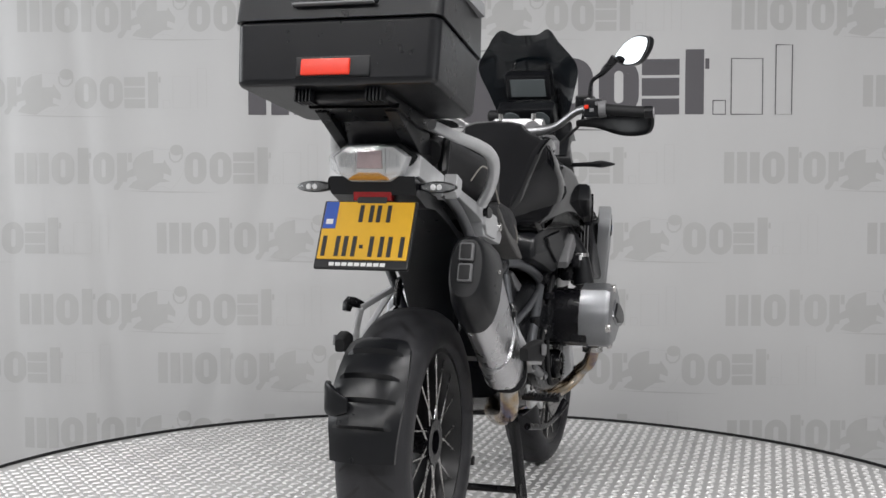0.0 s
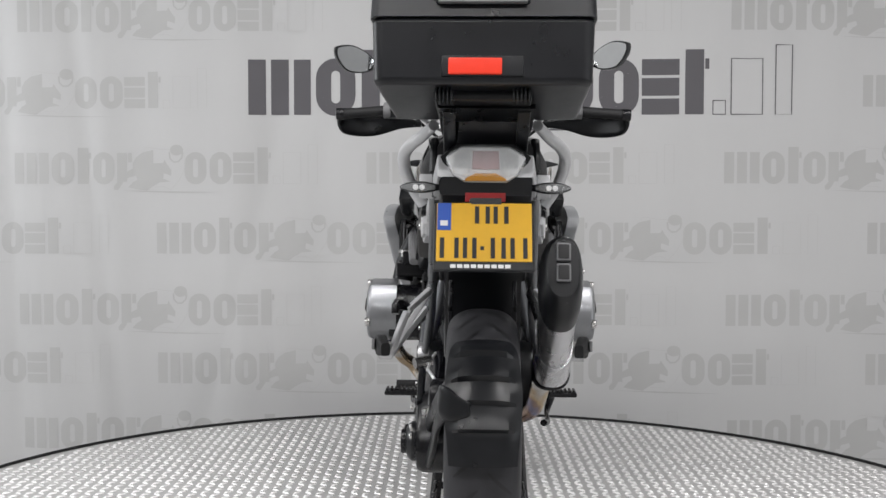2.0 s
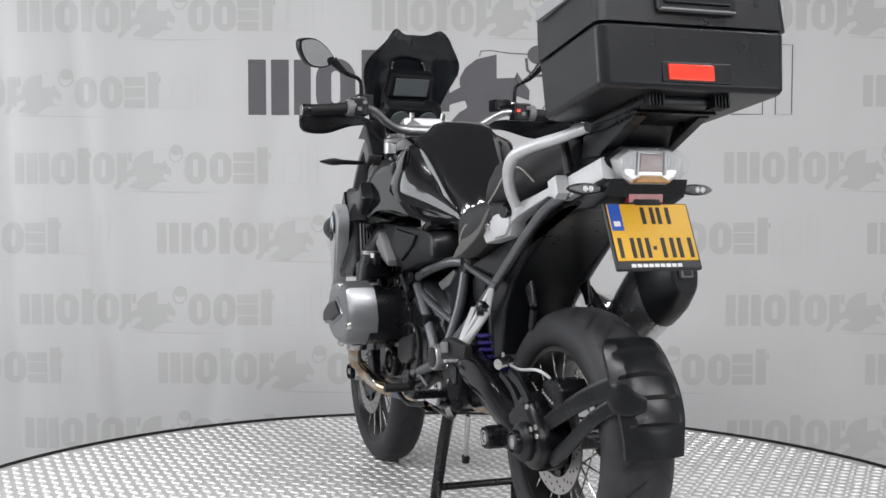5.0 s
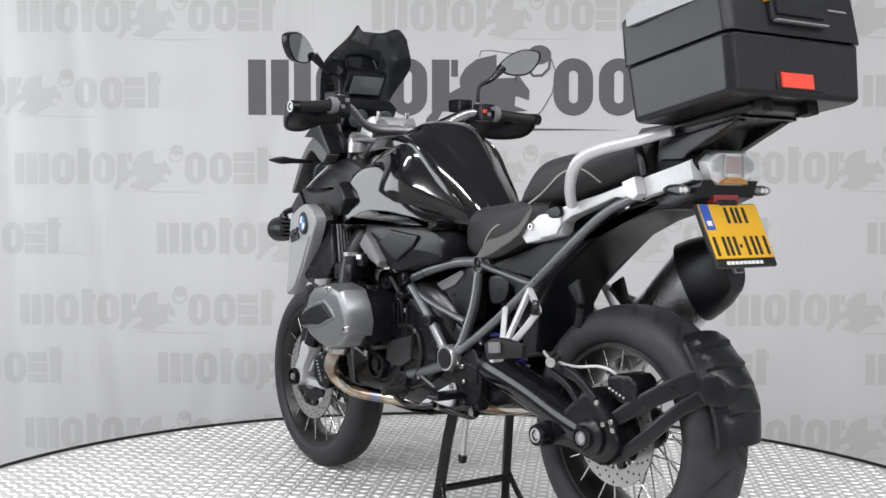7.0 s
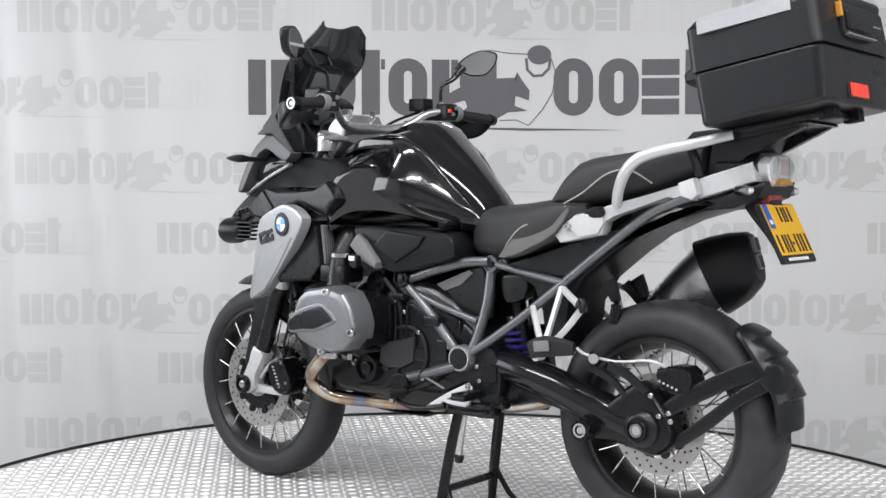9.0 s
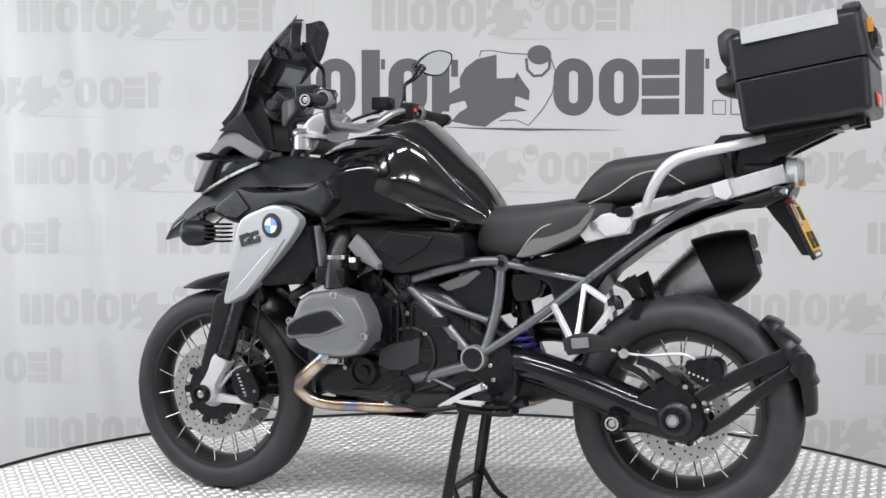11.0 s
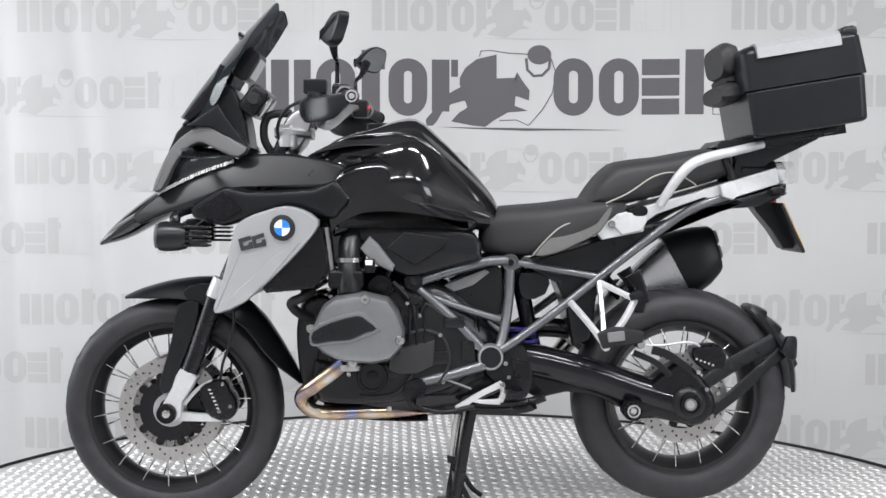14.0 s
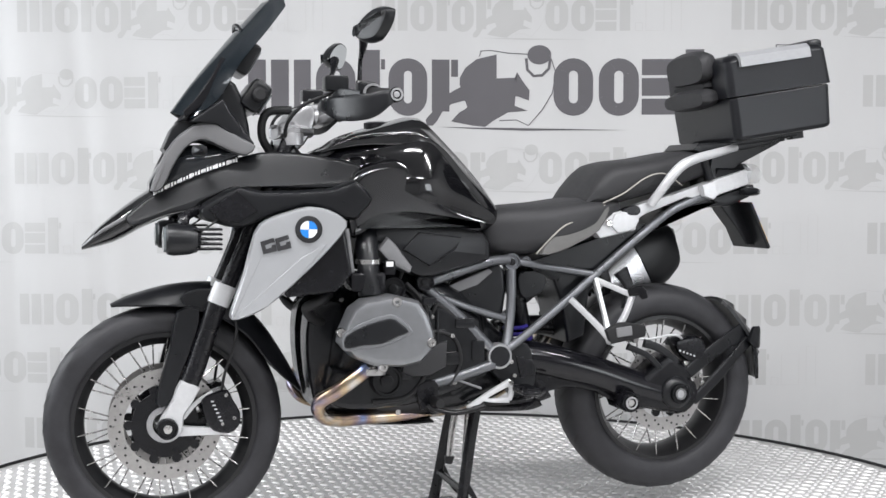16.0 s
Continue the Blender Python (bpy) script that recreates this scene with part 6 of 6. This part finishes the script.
# rear lamp
lamp = sub(moto, "rear_lamp", lambda b: slabx(b, [(-0.052, 1.072), (0.052, 1.072), (0.086, 1.048), (0.070, 1.008), (0.045, 0.994), (-0.045, 0.994), (-0.070, 1.008), (-0.086, 1.048)], -0.87, -0.955, inset=0.012), mat("lamp_reflector", (0.88, 0.89, 0.90), 0.2, 0.45, grain=0.12, grain_scale=160), moto, "clear rear lamp with red core")
sub(moto, "lamp_lens", lambda b: slabx(b, [(-0.050, 1.071), (0.0, 1.075), (0.050, 1.071), (0.085, 1.047), (0.066, 1.010), (0.0, 1.006), (-0.066, 1.010), (-0.085, 1.047)], -0.93, -0.992, k=3, inset=0.018, crown=0.004), CLEAR, lamp, "clear faceted lens")
sub(moto, "lamp_rim", lambda b: tube(b, [(-0.905, y, z) for y, z in ((-0.050, 1.074), (0.050, 1.074), (0.088, 1.048), (0.069, 1.006), (0.045, 0.992), (-0.045, 0.992), (-0.069, 1.006), (-0.088, 1.048), (-0.050, 1.074))], 0.0042, 8, 2), SATIN_BLACK, lamp, "dark lamp rim")
LAMP_SMOKE = mat("grey_lamp_fluting", (0.42, 0.43, 0.43), 0.3, 0.2, coat=0.5, grain=0.2, grain_scale=200)
for k in range(8):
    for s in (1, -1):
        y0 = s * (0.040 + 0.004 * k)
        sub(moto, "reflector_rib", lambda b: slabx(b, [(y0 - 0.0019, 1.064 - 0.0018 * k), (y0 + 0.0019, 1.064 - 0.0018 * k), (y0 + 0.0019, 1.026), (y0 - 0.0019, 1.026)], -0.945, -0.9575 - 0.001 * (k % 2)), LAMP_SMOKE, lamp, smooth=False)
sub(moto, "red_core", lambda b: slabx(b, [(-0.028, 1.062), (0.028, 1.062), (0.030, 1.022), (-0.030, 1.022)], -0.935, -0.960, inset=0.005), mat("rose_lamp_core", (0.34, 0.21, 0.215), 0.3, coat=0.5, grain=0.3, grain_scale=250), lamp)
both("lens_rib", lambda b, s: slabx(b, [(s * 0.031, 1.066), (s * 0.036, 1.066), (s * 0.038, 1.014), (s * 0.033, 1.014)], -0.935, -0.962), LAMP_SMOKE, "", lamp)
sub(moto, "amber_strip", lambda b: slabx(b, [(-0.022, 1.014), (0.022, 1.014), (0.044, 1.002), (0.044, 0.997), (-0.044, 0.997), (-0.044, 1.002)], -0.93, -0.966, inset=0.003), AMBER, lamp)
sub(moto, "tail_hood", lambda b: slabx(b, [(-0.060, 1.082), (0.060, 1.082), (0.100, 1.050), (0.080, 0.995), (0.050, 0.978), (-0.050, 0.978), (-0.080, 0.995), (-0.100, 1.050)], -0.82, -0.925, inset=0.01), SATIN_BLACK, moto)
sub(moto, "rear_reflector", lambda b: slabx(b, [(-0.044, 0.976), (0.044, 0.976), (0.044, 0.952), (-0.044, 0.952)], -0.92, -0.938, inset=0.003), DARK_RED, moto, "dark red rear reflector")
for s in (1, -1):
    t = sub(moto, "rear_turn_signal", lambda b: strap(b, [(-0.90, s * 0.06, 0.982), (-0.905, s * 0.10, 0.983), (-0.912, s * 0.135, 0.983), (-0.915, s * 0.165, 0.983), (-0.914, s * 0.186, 0.983)], [0.012, 0.014, 0.026, 0.022, 0.006], [0.016, 0.018, 0.034, 0.028, 0.008]), SATIN_BLACK, moto, "slim rear turn signal with clear lens")
    sub(moto, "signal_lens", lambda b: strap(b, [(-0.922, s * 0.11, 0.983), (-0.931, s * 0.135, 0.983), (-0.932, s * 0.16, 0.983), (-0.922, s * 0.183, 0.983)], [0.008, 0.019, 0.017, 0.005], [0.006, 0.012, 0.01, 0.005]), CLEAR, t)
    for k in (0, 1):
        sub(moto, "led", lambda b: lathe(b, [(0.0065, 0), (0.005, -0.003), (0.001, -0.0035)], 12, "x", (-0.934, s * (0.137 + 0.014 * k), 0.983), loop=False), WHITE, t)
# number plate with its holder, tilted
sub(moto, "plate_stay", lambda b: slab(b, [(-0.855, 0.961), (-0.934, 0.970), (-0.945, 0.945), (-0.987, 0.836), (-0.998, 0.813), (-0.966, 0.813), (-0.928, 0.870), (-0.891, 0.913)], -0.035, 0.035, 1, 0.006), SATIN_BLACK, moto, "black plate stay")
PM = Matrix.Translation((-0.969, 0.002, 0.8775)) @ pose(0, 0, 0, 0, 26.3, 0)
plate = sub(moto, "number_plate", lambda b: box(b, (-0.006, -0.108, -0.081), (0.006, 0.108, 0.081), 0.005, PM), SATIN_BLACK, moto, "yellow number plate in a black holder")
sub(moto, "plate_face", lambda b: box(b, (-0.0085, -0.102, -0.060), (-0.004, 0.102, 0.077), 0.002, PM), YELLOW, plate, "yellow plate face")
sub(moto, "plate_band", lambda b: box(b, (-0.0095, 0.071, 0.012), (-0.007, 0.1005, 0.0755), 0.0, PM), BLUE, plate, "blue band")
sub(moto, "plate_sign", lambda b: box(b, (-0.0102, 0.078, 0.022), (-0.009, 0.094, 0.034), 0.0, PM), WHITE, plate)
for y0, y1, z0, z1 in ((0.020, -0.012, 0.028, 0.068), (-0.020, -0.052, 0.028, 0.068), (0.094, 0.054, -0.053, -0.006), (0.045, 0.016, -0.053, -0.006), (0.008, 0.000, -0.034, -0.026), (-0.014, -0.046, -0.053, -0.006), (-0.056, -0.092, -0.053, -0.006)):
    w = 0.0065
    if abs(y0 - y1) < 0.012:
        pieces = [(y0, y1, z0, z1)]
    else:
        pieces = [(y0, y0 - 1.4 * w, z0, z1), (y1 + 1.4 * w, y1, z0, z1)]
    for a, c, e, g in pieces:
        sub(moto, "plate_bar", lambda b: box(b, (-0.0100, c, e), (-0.0075, a, g), 0.0, PM), INK, plate)
for k in range(9):
    sub(moto, "holder_bar", lambda b: box(b, (-0.0068, 0.060 - 0.0145 * k, -0.0745), (-0.005, 0.0715 - 0.0145 * k, -0.0665), 0.0, PM), WHITE, plate)

# ---- rack and top case ----
both("rack_arm", lambda b, s: slab(b, [(-0.790, 1.011), (-0.809, 1.105), (-0.878, 1.119), (-1.036, 1.152), (-1.043, 1.138), (-0.899, 1.066), (-0.849, 1.019)], s * 0.065, s * 0.092, 1, 0.006), SATIN_BLACK, "black luggage rack arm")
sub(moto, "rack_plate", lambda b: slab(b, [(-0.737, 1.111), (-0.757, 1.131), (-1.050, 1.155), (-1.059, 1.145), (-0.912, 1.113), (-0.758, 1.101)], -0.10, 0.10, 1, 0.006), SATIN_BLACK, moto, "black luggage rack plate")
sub(moto, "rack_core", lambda b: slab(b, [(-0.837, 1.033), (-0.860, 1.106), (-0.966, 1.129), (-0.923, 1.077), (-0.897, 1.043)], -0.065, 0.065, 1, 0.01), MATT_BLACK, moto)
CT = Matrix.Translation((-0.834, 0.0, 1.135)) @ pose(0, 0, 0, 0, 9.6, -1.9)
def case_part(b, z0, z1, w0, w1, f0, f1, r0, r1, bev=0.028, grow=0.0):
    """A tub with rounded corners in the case's own frame: x runs back from the front face."""
    rings = []
    def loop(z, f, r, wf, wr, rad):
        pts = []
        for cx, cy, a0 in ((-r + rad, wr - rad, 90), (-r + rad, -wr + rad, 180), (-f - rad, -wf + rad, 270), (-f - rad, wf - rad, 0)):
            for i in range(6):
                a = radians(a0 + 18 * i)
                pts.append((cx + rad * math.cos(a), cy + rad * math.sin(a), z))
        return pts
    prof = [(z0, -0.011), (z0 + 0.003, -0.004), (z0 + 0.010, 0.0), (z0 + 0.014, 0.0), (z1 - 0.009, 0.0), (z1 - 0.006, 0.0), (z1 - 0.002, -0.002), (z1, -0.006)] if grow == 0 else [(z0, 0.0), (z0 + 0.001, 0.002), (z0 + 0.005, 0.002), (z1 - 0.025, 0.002), (z1 - 0.02, 0.002), (z1 - 0.008, -0.006), (z1 - 0.001, -0.02), (z1, -0.03)]
    for z, off in prof:
        u = (z - z0) / (z1 - z0)
        rings.append([b.verts.new(CT @ Vector(p)) for p in loop(z, f0 + (f1 - f0) * u - off, r0 + (r1 - r0) * u + off, w0 + (w1 - w0) * u + off - 0.014, w0 + (w1 - w0) * u + off, 0.023)])
    skin(b, rings)


case = sub(moto, "top_case", lambda b: case_part(b, -0.002, 0.131, 0.2180, 0.2225, 0.0, -0.003, 0.320, 0.329), CASE_BLACK, moto, "black plastic top case with red reflector and silver lid edges")
sub(moto, "lid", lambda b: case_part(b, 0.1315, 0.258, 0.2245, 0.220, -0.006, -0.006, 0.332, 0.325, grow=1.0), CASE_BLACK, case, "black domed lid")
for s in (1, -1):
    sub(moto, "lid_strip", lambda b: slabx(b, [(s * 0.2245, 0.218), (s * 0.2215, 0.248), (s * 0.206, 0.2615), (s * 0.150, 0.2635), (s * 0.150, 0.254), (s * 0.195, 0.252), (s * 0.205, 0.240), (s * 0.205, 0.218)], -0.035, -0.272), LID_SILVER, case, "brushed silver lid strip").matrix_basis = CT
sub(moto, "lid_corner", lambda b: box(b, (-0.3290, -0.205, 0.238), (-0.2820, 0.205, 0.270), 0.012, CT), CASE_BLACK, case)
latch = sub(moto, "latch_plate", lambda b: box(b, (-0.3420, -0.095, 0.156), (-0.3120, 0.095, 0.236), 0.008, CT), CASE_BLACK, case, "black lid latch")
sub(moto, "latch_lever", lambda b: box(b, (-0.3500, -0.080, 0.172), (-0.3370, 0.080, 0.215), 0.006, CT), SATIN_BLACK, latch)
sub(moto, "latch_trim", lambda b: box(b, (-0.3510, -0.088, 0.156), (-0.3370, 0.088, 0.161), 0.002, CT), GREY_PLASTIC, latch)
sub(moto, "lock_tag", lambda b: box(b, (-0.3440, 0.096, 0.200), (-0.3290, 0.104, 0.236), 0.002, CT), AMBER, latch)
sub(moto, "lid_slot", lambda b: box(b, (-0.3315, -0.18, 0.200), (-0.3250, -0.115, 0.205), 0.001, CT), GREY_PLASTIC, case)
sub(moto, "reflector_frame", lambda b: box(b, (-0.3255, -0.082, 0.012), (-0.3070, 0.082, 0.056), 0.004, CT), SATIN_BLACK, case)
sub(moto, "reflector", lambda b: box(b, (-0.3300, -0.039, 0.016), (-0.3190, 0.068, 0.050), 0.003, CT), RED, case, "red rear reflector")
for s in (1, -1):
    for k in range(5):
        sub(moto, "case_rib", lambda b: box(b, (-0.29, s * (0.062 + 0.008 * k) - 0.002, -0.028), (-0.25, s * (0.062 + 0.008 * k) + 0.002, 0.002), 0.001, CT), SATIN_BLACK, case)
sub(moto, "case_foot", lambda b: box(b, (-0.27, -0.10, -0.022), (-0.02, 0.10, 0.002), 0.008, CT), SATIN_BLACK, case)
def pad(b, z0, z1, x0, x1, w):
    body(b, [(x0, z1 - 0.01), ((x0 + x1) / 2, z1), (x1, z1 - 0.012)], [(x0, z0 + 0.012), ((x0 + x1) / 2, z0), (x1, z0 + 0.01)], [(x0, w * 0.93), ((x0 + x1) / 2, w), (x1, w * 0.95)], n=12, power=3.2)
    for v in b.verts:
        v.co = CT @ v.co


sub(moto, "backrest_pad", lambda b: pad(b, 0.182, 0.292, -0.008, 0.042, 0.13), SEAT_BLACK, case, "black padded backrest")
sub(moto, "backrest_pad", lambda b: pad(b, 0.108, 0.176, -0.004, 0.060, 0.14), SEAT_BLACK, case, "black padded backrest")
sub(moto, "backrest_strap", lambda b: pad(b, 0.160, 0.200, -0.006, 0.034, 0.11), SOFT_RUBBER, case)

# ---- centre stand ----
for s in (1, -1):
    leg = sub(moto, "stand_leg", lambda b: strap(b, [(-0.05, s * 0.10, 0.40), (-0.02, s * 0.115, 0.26), (0.01, s * 0.13, 0.07), (0.018, s * 0.142, 0.012)], [0.03, 0.03, 0.03, 0.03], [0.026, 0.026, 0.026, 0.026], 4), MATT_BLACK, moto, "black centre stand leg")
    sub(moto, "stand_foot", lambda b: box(b, (-0.05, s * 0.145 - 0.022, 0.0), (0.06, s * 0.145 + 0.022, 0.013), 0.005), MATT_BLACK, leg)
    sub(moto, "stand_brace", lambda b: strap(b, [(0.0, s * 0.125, 0.13), (-0.045, s * 0.14, 0.05), (-0.08, s * 0.15, 0.02)], 0.016, 0.012, 3), MATT_BLACK, leg)
sub(moto, "stand_crossbar", lambda b: rod(b, (0.005, -0.13, 0.10), (0.005, 0.13, 0.10), 0.011, 12), MATT_BLACK, moto, "black stand crossbar")
sub(moto, "side_stand", lambda b: tube(b, [(0.0, 0.14, 0.36), (-0.08, 0.155, 0.365), (-0.2, 0.16, 0.372), (-0.24, 0.165, 0.39)], [0.013, 0.012, 0.012, 0.018], 10), MATT_BLACK, moto, "folded side stand")
sub(moto, "stand_spring", lambda b: rod(b, (-0.02, 0.09, 0.33), (-0.005, 0.11, 0.2), 0.011, 10), STEEL, moto)

sub(moto, "stand_link", lambda b: strap(b, along([(0.003, 0.308), (0.013, 0.247), (0.020, 0.184)], 0.03), [0.02, 0.02, 0.016], 0.012, 3), STEEL, moto, "steel stand link")
sub(moto, "stand_buffer", lambda b: strap(b, along([(0.020, 0.184), (0.022, 0.163)], 0.03), [0.03, 0.02], 0.02, 2), SOFT_RUBBER, moto)



# ---- movement: the deck and the motorcycle turn together ----
def motions():
    rows, deck = [], []
    for i in range(33):
        t = i * 0.5
        a = radians(turned(t))
        rows.append((t, pose(0.0605 * math.sin(a), -0.0605 * math.cos(a), 0.0, 0, 0, turned(t, -1.27))))
        deck.append((t, pose(0, 0, 0, 0, 0, turned(t))))
    walk(moto, rows)
    walk(table, deck)


motions()
